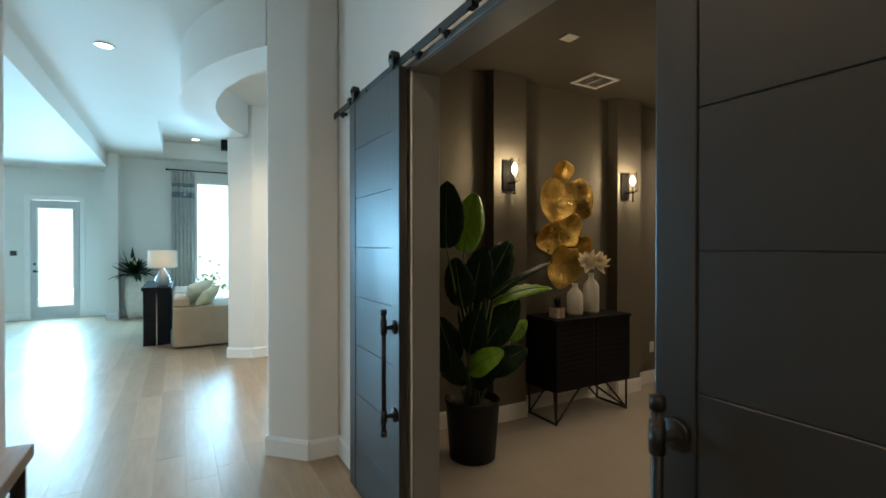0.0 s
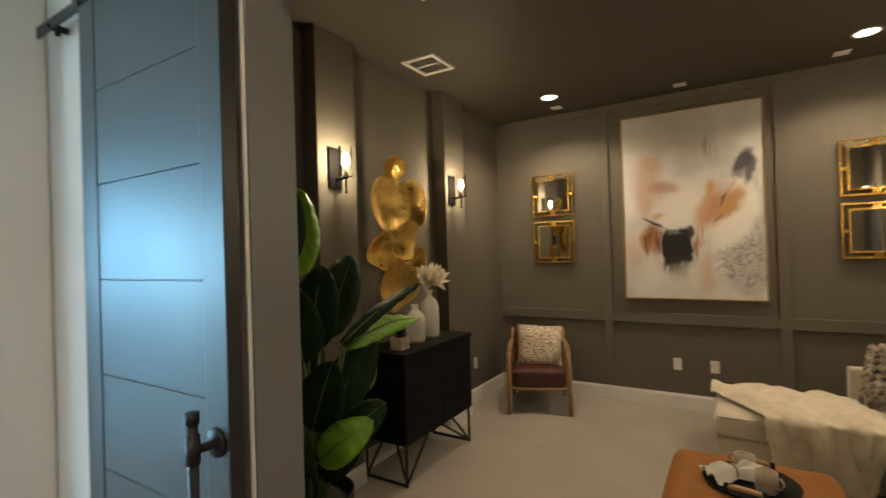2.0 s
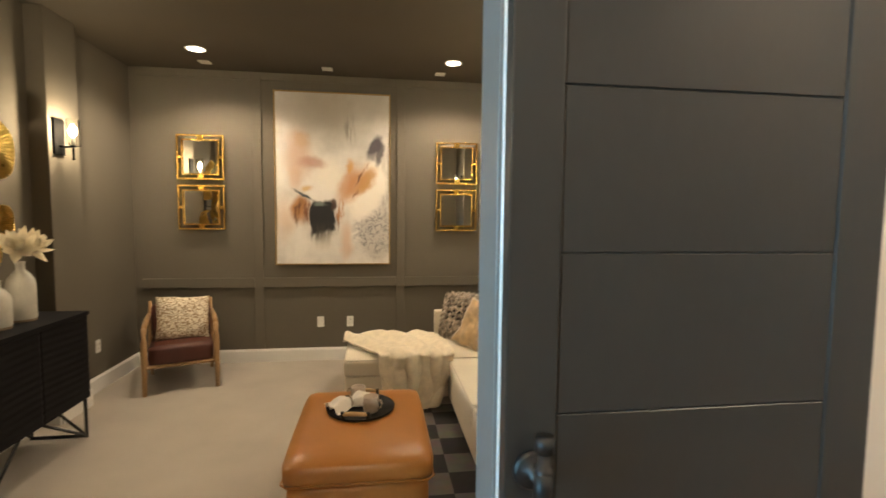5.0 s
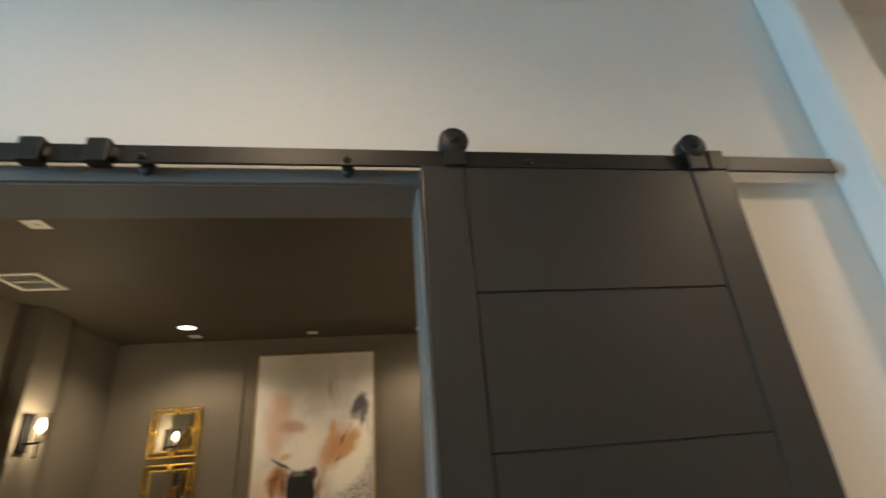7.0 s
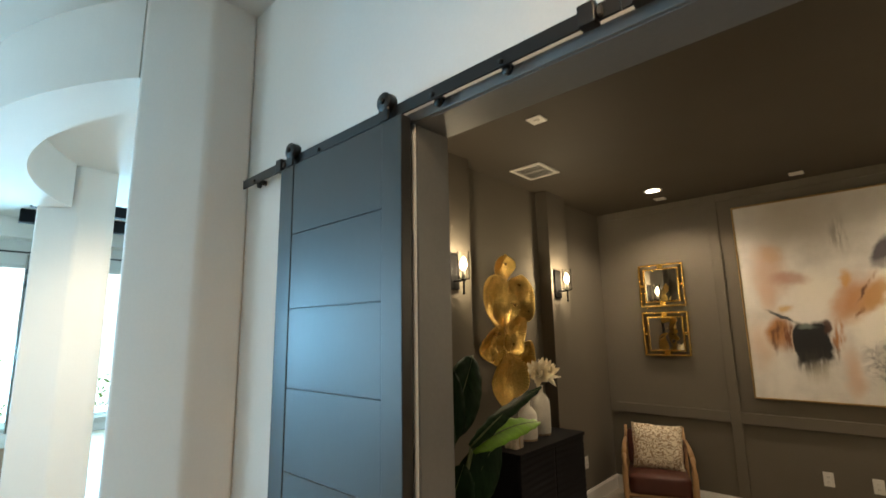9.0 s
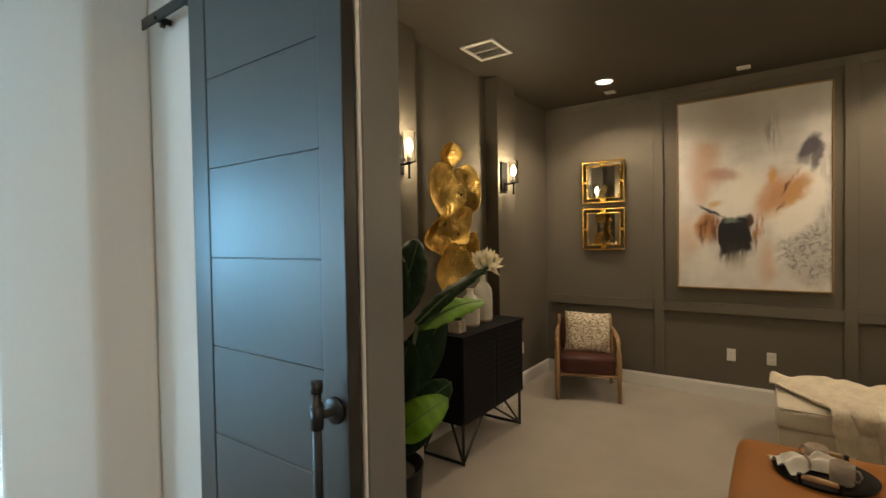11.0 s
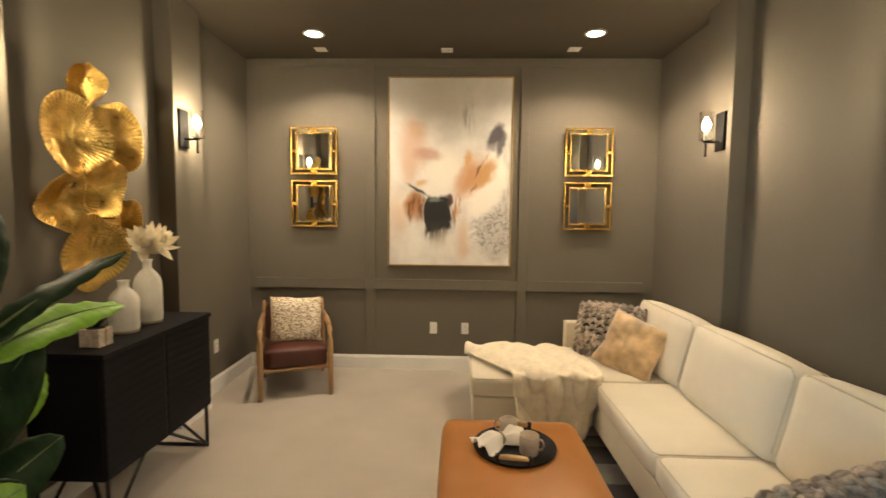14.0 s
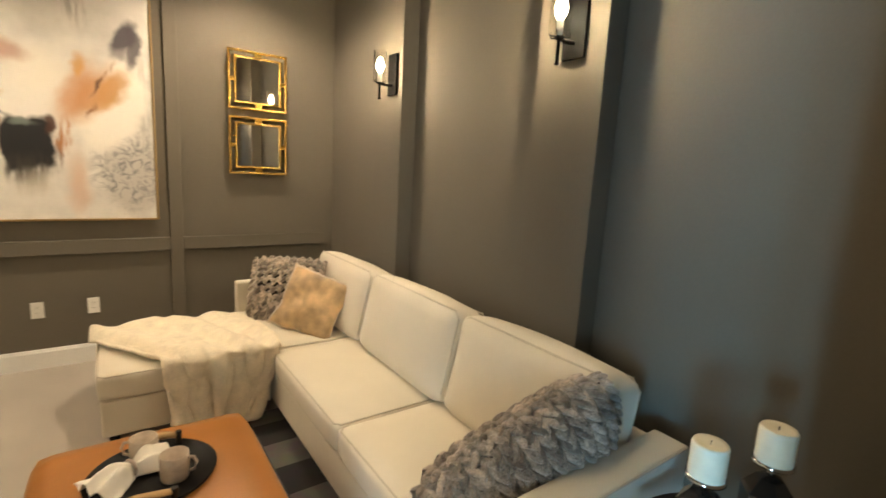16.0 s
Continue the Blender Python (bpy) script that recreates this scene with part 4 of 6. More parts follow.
def square_mirror(x, z):
    ob = thing("square_mirror", pose(x, ROOM_B - 0.062, z), "square mirror in gold open-fretwork metal frame", "mirror", "gold square mirrors")
    o, i, b = 0.228, 0.182, 0.0085
    for h, nm in ((o, "outer_bar"), (i, "inner_bar")):
        for x0, z0, x1, z1 in ((-h, -h, h, -h + 2 * b), (-h, h - 2 * b, h, h), (-h, -h + 2 * b, -h + 2 * b, h - 2 * b), (h - 2 * b, -h + 2 * b, h, h - 2 * b)):
            part(nm, box(x0, -0.008, z0, x1, 0.026, z1, 0.0055, 3), GOLD_FRAME, ob)
    for x0, z0, x1, z1 in ((-0.03, i, 0.03, o - 2 * b), (-0.03, -o + 2 * b, 0.03, -i), (i, -0.015, o - 2 * b, 0.015), (-o + 2 * b, -0.015, -i, 0.015)):
        part("link", box(x0, -0.004, z0, x1, 0.014, z1, 0.002), GOLD_FRAME, ob)
    part("glass", box(-i + 2 * b - 0.001, 0.004, -i + 2 * b - 0.001, i - 2 * b + 0.001, 0.010, i - 2 * b + 0.001), MIRROR, ob, "plain mirror glass")
    for sx, sz in ((-1, 1), (1, 1), (-1, -1), (1, -1)):
        part("stand_off", box(sx * 0.19 - 0.008, 0.012, sz * 0.219 - 0.006, sx * 0.19 + 0.008, 0.062, sz * 0.219 + 0.006), GOLD_FRAME, ob)


for x in (-1.339, 1.309):
    square_mirror(x, 2.163)
    square_mirror(x, 1.653)


def petal_disc(rx, rz, seed, dish):
    """A pressed metal petal in the yz plane, cupped towards +x, with one folded crease, a rolled rim and fine radial ribs."""
    bm = bmesh.new()
    rings, steps = 30, 240
    crease = 1.2 + 0.9 * math.sin(seed * 2.3)
    prev = [bm.verts.new((0, 0, 0))]
    for k in range(1, rings + 1):
        f = k / rings
        row = []
        for s in range(steps):
            a = 2 * math.pi * s / steps
            off = (a - crease + math.pi) % (2 * math.pi) - math.pi
            far = (a - crease) % (2 * math.pi) - math.pi
            notch = math.exp(-(off * 3.2) ** 2)
            wave = 1 + 0.05 * math.sin(3 * a + seed) + 0.03 * math.sin(5 * a + 2 * seed) - 0.13 * notch
            x = dish * f ** 1.6 + 0.026 * f * f * math.sin(3 * a + seed * 1.7)
            x += 0.055 * f * math.exp(-(off * 1.9) ** 2) - 0.035 * f * notch - 0.03 * f * math.exp(-(far * 1.5) ** 2)
            x -= 0.10 * dish * max(0.0, f - 0.86) / 0.14
            x += 0.0075 * f * max(0.0, f - 0.45) * math.sin(52 * a + 2.0 * math.sin(4 * f + seed))
            x += 0.0011 * f * math.sin(64 * f + 3 * math.sin(2 * a + seed) + 5 * noise.noise(Vector((2 * math.cos(a), 2 * math.sin(a), seed))))
            x += 0.004 * noise.noise(Vector((6 * f * math.cos(a), 6 * f * math.sin(a), seed)))
            row.append(bm.verts.new((x, rx * f * wave * math.cos(a), rz * f * wave * math.sin(a))))
        for s in range(steps):
            if len(prev) == 1:
                bm.faces.new((prev[0], row[s], row[(s + 1) % steps]))
            else:
                bm.faces.new((prev[s], row[s], row[(s + 1) % steps], prev[(s + 1) % steps]))
        prev = row
    return bm


gold = thing("wall_sculpture", pose(-2.02, 1.87, 1.75), "gold hammered-metal wall sculpture of overlapping ruffled petals", "wall art")
spec = [(1.885, 2.240, 0.092, 0.122, 0.030, 4, -24), (1.760, 1.945, 0.165, 0.212, 0.055, -7, -14), (2.080, 1.970, 0.150, 0.210, 0.050, -5, -40),
        (1.725, 1.615, 0.135, 0.158, 0.030, 8, -16), (2.125, 1.520, 0.130, 0.140, 0.020, 5, -36), (1.885, 1.690, 0.120, 0.172, 0.100, -8, -20), (1.860, 1.345, 0.158, 0.215, 0.065, 7, -24)]
for k, (y, z, ry_, rz_, x, tilt, turn) in enumerate(spec):
    leaf = petal_disc(ry_, rz_, 1.3 * k + 0.4, 0.080)
    turned(leaf, pose(x, y - 1.87, z - 1.75, 0, tilt, turn))
    ob = part("petal", leaf, GOLD_LEAF, gold, "", True)
    sol = ob.modifiers.new("thick", "SOLIDIFY")
    sol.thickness = 0.003
part("mount_bar", box(0.0, -0.015, -0.45, 0.03, 0.015, 0.45), BLACK_STEEL, gold)
for y, z, ry_, rz_, x, tilt, turn in spec:
    part("mount_stem", tube([(0.01, 0, z - 1.75), (x, y - 1.87, z - 1.75)], 0.006, 6), BLACK_STEEL, gold)

# ---------------------------------------------------------------- console with vases
CON_Y0, CON_Y1, CON_F, CON_BACK = 1.425, 2.35, -1.56, -1.97
cons = thing("console_cabinet", pose(0, 0, 0), "black two-door console cabinet with carved fronts on wire legs", "cabinet")
part("body", box(CON_BACK, CON_Y0, 0.285, CON_F - 0.022, CON_Y1, 0.875, 0.003), BLACK_WOOD, cons)
part("top", box(CON_BACK - 0.004, CON_Y0 - 0.008, 0.875, CON_F + 0.006, CON_Y1 + 0.008, 0.902, 0.003, 2), BLACK_WOOD, cons)


def carved_front(y0, y1):
    """A door front with long wavy carved flutes."""
    bm = bmesh.new()
    ny, nz = 44, 60
    rows = []
    for j in range(nz + 1):
        z = 0.29 + (0.872 - 0.29) * j / nz
        rows.append([bm.verts.new((CON_F - 0.004 + 0.0018 * math.sin(2 * math.pi * z / 0.045 + 1.2 * math.sin(6 * (y0 + (y1 - y0) * i / ny))), y0 + (y1 - y0) * i / ny, z)) for i in range(ny + 1)])
    for a, b in zip(rows, rows[1:]):
        for i in range(ny):
            bm.faces.new((a[i], a[i + 1], b[i + 1], b[i]))
    edge = [e for e in bm.edges if e.is_boundary]
    out = bmesh.ops.extrude_edge_only(bm, edges=edge)
    for v in out["geom"]:
        if isinstance(v, bmesh.types.BMVert):
            v.co.x = CON_F - 0.0215
    return bm


mid = (CON_Y0 + CON_Y1) / 2
for y0, y1 in ((CON_Y0 + 0.003, mid - 0.002), (mid + 0.002, CON_Y1 - 0.003)):
    part("carved_door", carved_front(y0, y1), BLACK_WOOD, cons, "", True)
for y in (CON_Y0 + 0.03, CON_Y1 - 0.02):
    for x in (CON_BACK + 0.03, CON_F - 0.03):
        part("leg", bar((x, y, 0.0), (x, y, 0.285), 0.009), BLACK_STEEL, cons)
for y, d in ((CON_Y0 + 0.03, 1), (CON_Y1 - 0.02, -1)):
    part("foot_bar", bar((CON_BACK + 0.03, y, 0.010), (CON_F - 0.03, y, 0.010), 0.0088), BLACK_STEEL, cons)
    for x in (CON_BACK + 0.03, CON_F - 0.03):
        part("strut", bar((x, y, 0.014), (x, y + d * 0.27, 0.284), 0.008), BLACK_STEEL, cons)
    part("strut", bar((CON_F - 0.03, y, 0.014), (CON_BACK + 0.05, y + d * 0.27, 0.284), 0.007), BLACK_STEEL, cons)


def bottle_vase(x, y, r, h, neck, label):
    ob = thing("bottle_vase", pose(x, y, 0.902), label, "vase", "white ceramic vases")
    s = h - 0.0
    part("body", lathe([(r * 0.96, 0.016), (r, 0.03), (r, s * 0.60), (r * 0.92, s * 0.70), (r * 0.62, s * 0.80), (neck, s * 0.86), (neck, s * 0.96), (neck * 1.18, s), (neck * 0.85, s), (neck * 0.8, s * 0.9), (0, s * 0.86)], 36), CERAMIC, ob, "", True)
    part("clay_foot", lathe([(0, 0), (r * 0.93, 0), (r * 0.96, 0.004), (r * 0.96, 0.017), (0, 0.017)], 36), RAW_CLAY, ob, "bare brown clay foot", True)
    return ob


bottle_vase(-1.75, 1.83, 0.072, 0.285, 0.026, "short white ceramic bottle vase with brown foot on console")
bottle_vase(-1.77, 2.06, 0.074, 0.375, 0.024, "tall white ceramic bottle vase with brown foot on console")


def petal(length, width, curl):
    bm = bmesh.new()
    n = 7
    rows = []
    for k in range(n + 1):
        f = k / n
        half = width / 2 * math.sin(math.pi * min(1.0, 0.12 + 0.88 * f) ** 0.75) * (1.0 if f < 0.98 else 0.2) + 0.002
        bend = curl * f
        px, pz = length * f * math.cos(bend), length * f * math.sin(bend)
        rows.append([bm.verts.new((px, s * half, pz + 0.25 * half * abs(s))) for s in (-1, 0, 1)])
    for a, b in zip(rows, rows[1:]):
        for i in range(2):
            bm.faces.new((a[i], a[i + 1], b[i + 1], b[i]))
    return bm


def bloom(name, x, y, z, size, tilt, turn, label):
    ob = thing(name, pose(x, y, z, 0, tilt, turn), label, "flower", "ivory silk blooms")
    rnd = random.Random(int(x * 1000 + y * 777))
    for ring, (count, elev, ln) in enumerate(((9, 8, 1.0), (8, 34, 0.86), (6, 58, 0.62))):
        for k in range(count):
            pm = petal(size * ln * rnd.uniform(0.88, 1.1), size * 0.46, rnd.uniform(0.1, 0.7))
            turned(pm, pose(0, 0, 0.004 * ring, 0, -elev + rnd.uniform(-8, 8), 360 * (k + 0.4 * ring) / count + rnd.uniform(-9, 9)))
            part("petal", pm, PETAL, ob, "", True)
    part("core", lathe([(0, -0.01), (0.014, 0), (0.012, 0.02), (0, 0.026)], 12), STAMEN, ob, "", True)
    part("stalk", tube([(0, 0, 0), (0.01, 0, -0.06), (0.0, 0, -0.13)], 0.004, 6), STEM, ob)


bloom("silk_flower", -1.735, 2.00, 1.365, 0.135, 58, -62, "ivory silk magnolia bloom in tall vase")
bloom("silk_flower", -1.745, 2.115, 1.360, 0.14, 52, -20, "ivory silk magnolia bloom in tall vase")

succ = thing("potted_succulent", pose(-1.70, 1.565, 0.902), "small dark succulent in square veined stone pot on console", "plant")
part("pot", box(-0.048, -0.048, 0, 0.048, 0.048, 0.088, 0.004, 2), MARBLE, succ, "veined beige stone cube")
part("band", box(-0.0485, -0.006, 0, 0.0485, 0.006, 0.0885), BRASS_DARK, succ)
part("soil", lathe([(0, 0.091), (0.04, 0.089), (0.04, 0.087), (0, 0.087)], 14), SOIL, succ)
rnd = random.Random(5)
for k in range(22):
    pm = petal(rnd.uniform(0.06, 0.105), 0.020, rnd.uniform(0.0, 0.5))
    turned(pm, pose(0, 0, 0.088, 0, -rnd.uniform(20, 80), k * 137.5))
    part("leaf", pm, LEAF_DARK, succ, "", True)

# ---------------------------------------------------------------- armchair
chair = thing("armchair", pose(-1.28, 3.17, 0, 0, 0, 20.8), "rust leather armchair with bent honey-oak frame in the corner", "armchair")
W2, DEP = 0.285, 0.60
for s in (-1, 1):
    x = s * W2
    part("front_leg", tube([(x, 0.0, 0), (x, 0.012, 0.20), (x, 0.02, 0.36), (x, 0.05, 0.46), (x, 0.085, 0.545), (x, 0.115, 0.568)], [0.019, 0.022, 0.025, 0.025, 0.023, 0.021], 10), WALNUT, chair, "", True)
    part("armrest", tube([(x, 0.105, 0.566), (x, 0.22, 0.580), (x, 0.40, 0.590), (x * 0.96, DEP + 0.03, 0.600)], [0.022, 0.024, 0.023, 0.019], 10), WALNUT, chair, "", True)
    part("back_leg", tube([(x * 0.93, DEP + 0.03, 0), (x * 0.93, DEP - 0.02, 0.25), (x * 0.94, DEP, 0.42), (x * 0.94, DEP + 0.10, 0.72)], [0.016, 0.021, 0.021, 0.015], 10), WALNUT, chair, "", True)
    part("side_rail", bar((x * 0.95, 0.02, 0.275), (x * 0.93, DEP, 0.235), 0.015), WALNUT, chair)
part("front_rail", bar((-W2, 0.03, 0.245), (W2, 0.03, 0.245), 0.014), WALNUT, chair)
part("seat", turned(soft_box(W2 - 0.025, 0.30, 0.085, 0.035, (0, 0, 0.018)), pose(0, 0.315, 0.312, -4)), RUST_LEATHER, chair, "rust leather seat cushion", True)
part("backrest", turned(soft_box(W2 - 0.03, 0.055, 0.17, 0.04, (0, 0.02, 0)), pose(0, 0.59, 0.54, -17)), RUST_LEATHER, chair, "rust leather back cushion", True)
cush = thing("scatter_cushion", pose(-1.39, 3.51, 0.592, -15, 2, 20), "cream and tan animal-stripe cushion leaning in rust armchair", "cushion")
part("cover", pillow(0.46, 0.42, 0.16, seed=3.1), STRIPE_CLOTH, cush, "", True)

# ---------------------------------------------------------------- sectional sofa
SX0, SX1, SY0, SY1, SEAT = 1.03, 1.855, 0.50, 3.53, 0.415
CHX0, CHY0 = 0.175, 2.585
sofa = thing("sectional_sofa", pose(0, 0, 0), "cream linen sectional sofa with chaise and piped cushions", "sofa")
part("base", box(SX0 + 0.015, SY0 + 0.02, 0.07, SX1, SY1, 0.27, 0.015, 2), CREAM_LINEN, sofa)
part("chaise_base", box(CHX0 + 0.012, CHY0 + 0.012, 0.07, SX0 + 0.014, SY1 - 0.01, 0.27, 0.015, 2), CREAM_LINEN, sofa)


def cushion_block(name, x0, y0, x1, y1, z0, z1, r, bulge):
    bm = soft_box((x1 - x0) / 2, (y1 - y0) / 2, (z1 - z0) / 2, r, bulge, 12, 0.004, x0 + y0)
    ob = part(name, turned(bm, pose((x0 + x1) / 2, (y0 + y1) / 2, (z0 + z1) / 2)), CREAM_LINEN, sofa, "", True)
    e = r * 0.3
    for z in (z0 + e, z1 - e):
        loop = [(x0 + r, y0 + e, z), (x1 - r, y0 + e, z), (x1 - e, y0 + r, z), (x1 - e, y1 - r, z), (x1 - r, y1 - e, z), (x0 + r, y1 - e, z), (x0 + e, y1 - r, z), (x0 + e, y0 + r, z), (x0 + r, y0 + e, z)]
        part("piping", tube(loop, 0.0045, 6), PIPING, ob, "", True)
    return ob


cushion_block("chaise_cushion", CHX0, CHY0, SX1 - 0.20, SY1 - 0.09, 0.27, SEAT, 0.035, (0.004, 0.006, 0.012))
cushion_block("seat_cushion", SX0, 1.585, SX1 - 0.20, CHY0 - 0.004, 0.27, SEAT, 0.035, (0.008, 0.0, 0.014))
cushion_block("seat_cushion", SX0, SY0 + 0.13, SX1 - 0.20, 1.580, 0.27, SEAT, 0.035, (0.008, 0.0, 0.014))
part("back_frame", box(SX1 - 0.10, SY0 + 0.02, 0.27, SX1, SY1, 0.63, 0.025, 3), CREAM_LINEN, sofa)
part("arm", box(SX0 - 0.005, SY0 - 0.01, 0.06, SX1 + 0.004, SY0 + 0.125, 0.655, 0.02, 3), CREAM_LINEN, sofa)
part("arm", box(SX0 - 0.005, SY1 - 0.085, 0.26, SX1 + 0.004, SY1 + 0.01, 0.63, 0.02, 3), CREAM_LINEN, sofa)
part("arm_piping", tube([(SX0 + 0.01, SY0 - 0.007, 0.648), (SX1 - 0.01, SY0 - 0.007, 0.648)], 0.0045, 6), PIPING, sofa)
for y0, y1, sd in ((SY0 + 0.14, 1.475, 1), (1.485, 2.40, 2), (2.41, 3.30, 3)):
    bm = soft_box(0.105, (y1 - y0) / 2, 0.235, 0.05, (0.028, 0.0, 0.022), 14, 0.008, sd * 3.7)
    turned(bm, pose(1.655, (y0 + y1) / 2, 0.632, 0, 13))
    ob = part("back_cushion", bm, CREAM_LINEN, sofa, "", True)
    m = pose(1.655, (y0 + y1) / 2, 0.632, 0, 13)
    hy = (y1 - y0) / 2
    for px in (-0.088, 0.088):
        path = [m @ Vector((px, yy, zz)) for yy, zz in ((-hy + 0.012, -0.18), (-hy + 0.012, 0.19), (-hy + 0.05, 0.226), (hy - 0.05, 0.226), (hy - 0.012, 0.19), (hy - 0.012, -0.18))]
        part("piping", tube(path, 0.0045, 6), PIPING, ob, "", True)
for x, y in ((0.24, 2.66), (0.24, 3.42), (0.95, 3.42), (1.10, 0.66), (1.10, 2.5), (1.78, 0.66), (1.78, 3.42)):
    part("foot", lathe([(0, 0), (0.022, 0), (0.028, 0.07), (0, 0.07)], 12, x, y), BLACK_WOOD, sofa)


def knit_pillow(name, m, w, h, t, cols, rows, label, fat=1.0):
    """A cushion of thick braided yarn: lobes laid in slanting pairs over a padded core, coloured dark as the shade
    between them.
    """
    ob = thing(name, m, label, "cushion", "grey knit cushions")
    core = part("core", pillow(w * 0.94, h * 0.93, t * 0.84, seed=1.0), KNIT_GAP_SHADE, ob, "", True)
    r = random.Random(cols * 31 + rows)
    verts, faces = [], []
    prof = ((-1.0, 0.30), (-0.75, 0.72), (-0.3, 0.98), (0.2, 1.0), (0.68, 0.78), (1.0, 0.35))
    # columns of slanting lobes run right round the cushion: front, over the top edge, back, under
    ring = 2 * rows + 8
    for i in range(cols):
        u = 2 * (i + 0.5) / cols - 1
        end = max(0.0, 1 - abs(u) ** 4.5)
        for j in range(ring):
            a = 2 * math.pi * (j + 0.25 * (i // 2 % 2) + r.uniform(-0.06, 0.06)) / ring
            ca, sa = math.cos(a), math.sin(a)
            ny = math.copysign(abs(ca) ** 0.9, ca)
            nz = math.copysign(abs(sa) ** 0.9, sa)
            half_t, half_h = t / 2 * (0.30 + 0.70 * end ** 0.6), h / 2 * (0.86 + 0.14 * end)
            c = Vector((u * w / 2, ny * half_t, nz * half_h))
            out = Vector((u * abs(u) ** 3 * 0.8, ca / half_t, sa / half_h * 0.9))
            out.normalize()
            along = Vector((0, -sa * half_t, ca * half_h)).normalized()
            slant = radians((31 if i % 2 else -31) + r.uniform(-6, 6))
            ax = (along * math.cos(slant) + Vector((1, 0, 0)) * math.sin(slant)).normalized()
            sd = ax.cross(out).normalized()
            ln, wd = (h + t) * 2.0 / ring * 0.98 * fat, w / cols * 0.455 * fat
            base = len(verts)
            for f, g in prof:
                for q in range(6):
                    b = 2 * math.pi * q / 6
                    verts.append(c + ax * ln * f * 0.75 + (sd * math.cos(b) * wd + out * math.sin(b) * wd * 1.0) * g + out * (0.017 * f - 0.010 * f * f))
            for k in range(len(prof) - 1):
                for q in range(6):
                    faces.append((base + k * 6 + q, base + k * 6 + (q + 1) % 6, base + (k + 1) * 6 + (q + 1) % 6, base + (k + 1) * 6 + q))
    me = bpy.data.meshes.new("yarn")
    me.from_pydata(verts, [], faces)
    me.materials.append(GREY_KNIT)
    for poly in me.polygons:
        poly.use_smooth = True
    yarn = new("yarn", me)
    yarn.parent = ob
    tagged(yarn, "thick plaited grey yarn", kind="stuff")
    return ob


knit_pillow("knit_cushion", pose(1.30, 3.12, 0.632, -24, 0, -34), 0.50, 0.44, 0.15, 18, 9, "square grey chunky-knit cushion leaning at sofa's corner", 1.2)
knit_pillow("knit_bolster", pose(1.36, 0.79, 0.565, 20, -22, -10), 0.70, 0.45, 0.28, 24, 9, "long grey chunky-knit lumbar cushion slumped on sofa seat", 1.1)
gp = thing("scatter_cushion", pose(1.36, 2.80, 0.600, -24, 14, -52), "gold crushed-velvet square cushion leaning on grey knit cushion", "cushion")
part("cover", pillow(0.46, 0.44, 0.15, seed=7.7, crease=0.02), GOLD_CLOTH, gp, "", True)


def throw_mesh():
    """A plush throw lying across the chaise and falling over its front edge."""
    bm = bmesh.new()
    nu, nv = 60, 64
    rows = []
    for j in range(nv + 1):
        v = j / nv
        row = []
        for i in range(nu + 1):
            u = i / nu
            run = v * 1.16
            xl = 0.10 + 0.36 * min(1, run / 0.72) ** 1.4 + 0.10 * max(0, run - 0.72)
            xr = 0.98 + 0.10 * math.sin(v * 3.0) - 0.12 * max(0, run - 0.74)
            x = xl + (xr - xl) * u
            fold = 0.024 * math.sin(u * 17 - 7.0 * v + 3.0 * noise.noise(Vector((u * 2.5, v * 2, 0)))) + 0.030 * noise.noise(Vector((u * 4, v * 4, 4.2))) + 0.012 * noise.noise(Vector((u * 13, v * 11, 1.2))) + 0.010 * noise.noise(Vector((u * 22 + 6 * v, v * 9, 3.4)))
            if run < 0.72:
                y, z = 3.30 - run - 0.05 * u, SEAT + 0.042 + fold * (0.6 + 0.4 * v)
            else:
                d = run - 0.72
                arc = min(1.0, d / 0.07)
                y = CHY0 - 0.016 - 0.030 * arc - 0.8 * abs(fold) - 0.05 * u * max(0, 1 - d / 0.05)
                z = SEAT + 0.040 - 0.024 * arc - max(0, d - 0.03) * (0.92 + 0.20 * math.sin(3.1 * u)) + 0.012 * noise.noise(Vector((u * 8, 3.1, 0)))
                y -= 1.3 * max(0.0, fold)
            if x < CHX0 and run < 0.72:
                over = CHX0 - x
                x = CHX0 - 0.018 - 0.1 * over
                z -= 1.0 * over
            row.append(bm.verts.new((x, y, z)))
        rows.append(row)
    for a, b in zip(rows, rows[1:]):
        for i in range(nu):
            bm.faces.new((a[i], a[i + 1], b[i + 1], b[i]))
    return bm


throw = tagged(part("throw_blanket", throw_mesh(), THROW, None, "cream plush throw draped over the chaise and its front", True), "", "blanket")
sol = throw.modifiers.new("thick", "SOLIDIFY")
sol.thickness, sol.offset = 0.016, 1

# ---------------------------------------------------------------- ottoman and tray
ott = thing("ottoman", pose(0.365, 1.455, 0), "tan leather ottoman with buttonless padded top on low feet", "ottoman")
part("body", turned(soft_box(0.345, 0.465, 0.12, 0.03, (0.004, 0.004, 0)), pose(0, 0, 0.185)), TAN_LEATHER, ott, "", True)
top = part("top_cushion", turned(soft_box(0.366, 0.485, 0.062, 0.05, (0.006, 0.006, 0.016), 14, 0.004, 2.0), pose(0, 0, 0.362)), TAN_LEATHER, ott, "", True)
z = 0.318
loop = [(-0.33, -0.482, z), (0.33, -0.482, z), (0.363, -0.45, z), (0.363, 0.45, z), (0.33, 0.482, z), (-0.33, 0.482, z), (-0.363, 0.45, z), (-0.363, -0.45, z), (-0.33, -0.482, z)]
part("welt", tube(loop, 0.0045, 6), TAN_LEATHER, top, "", True)
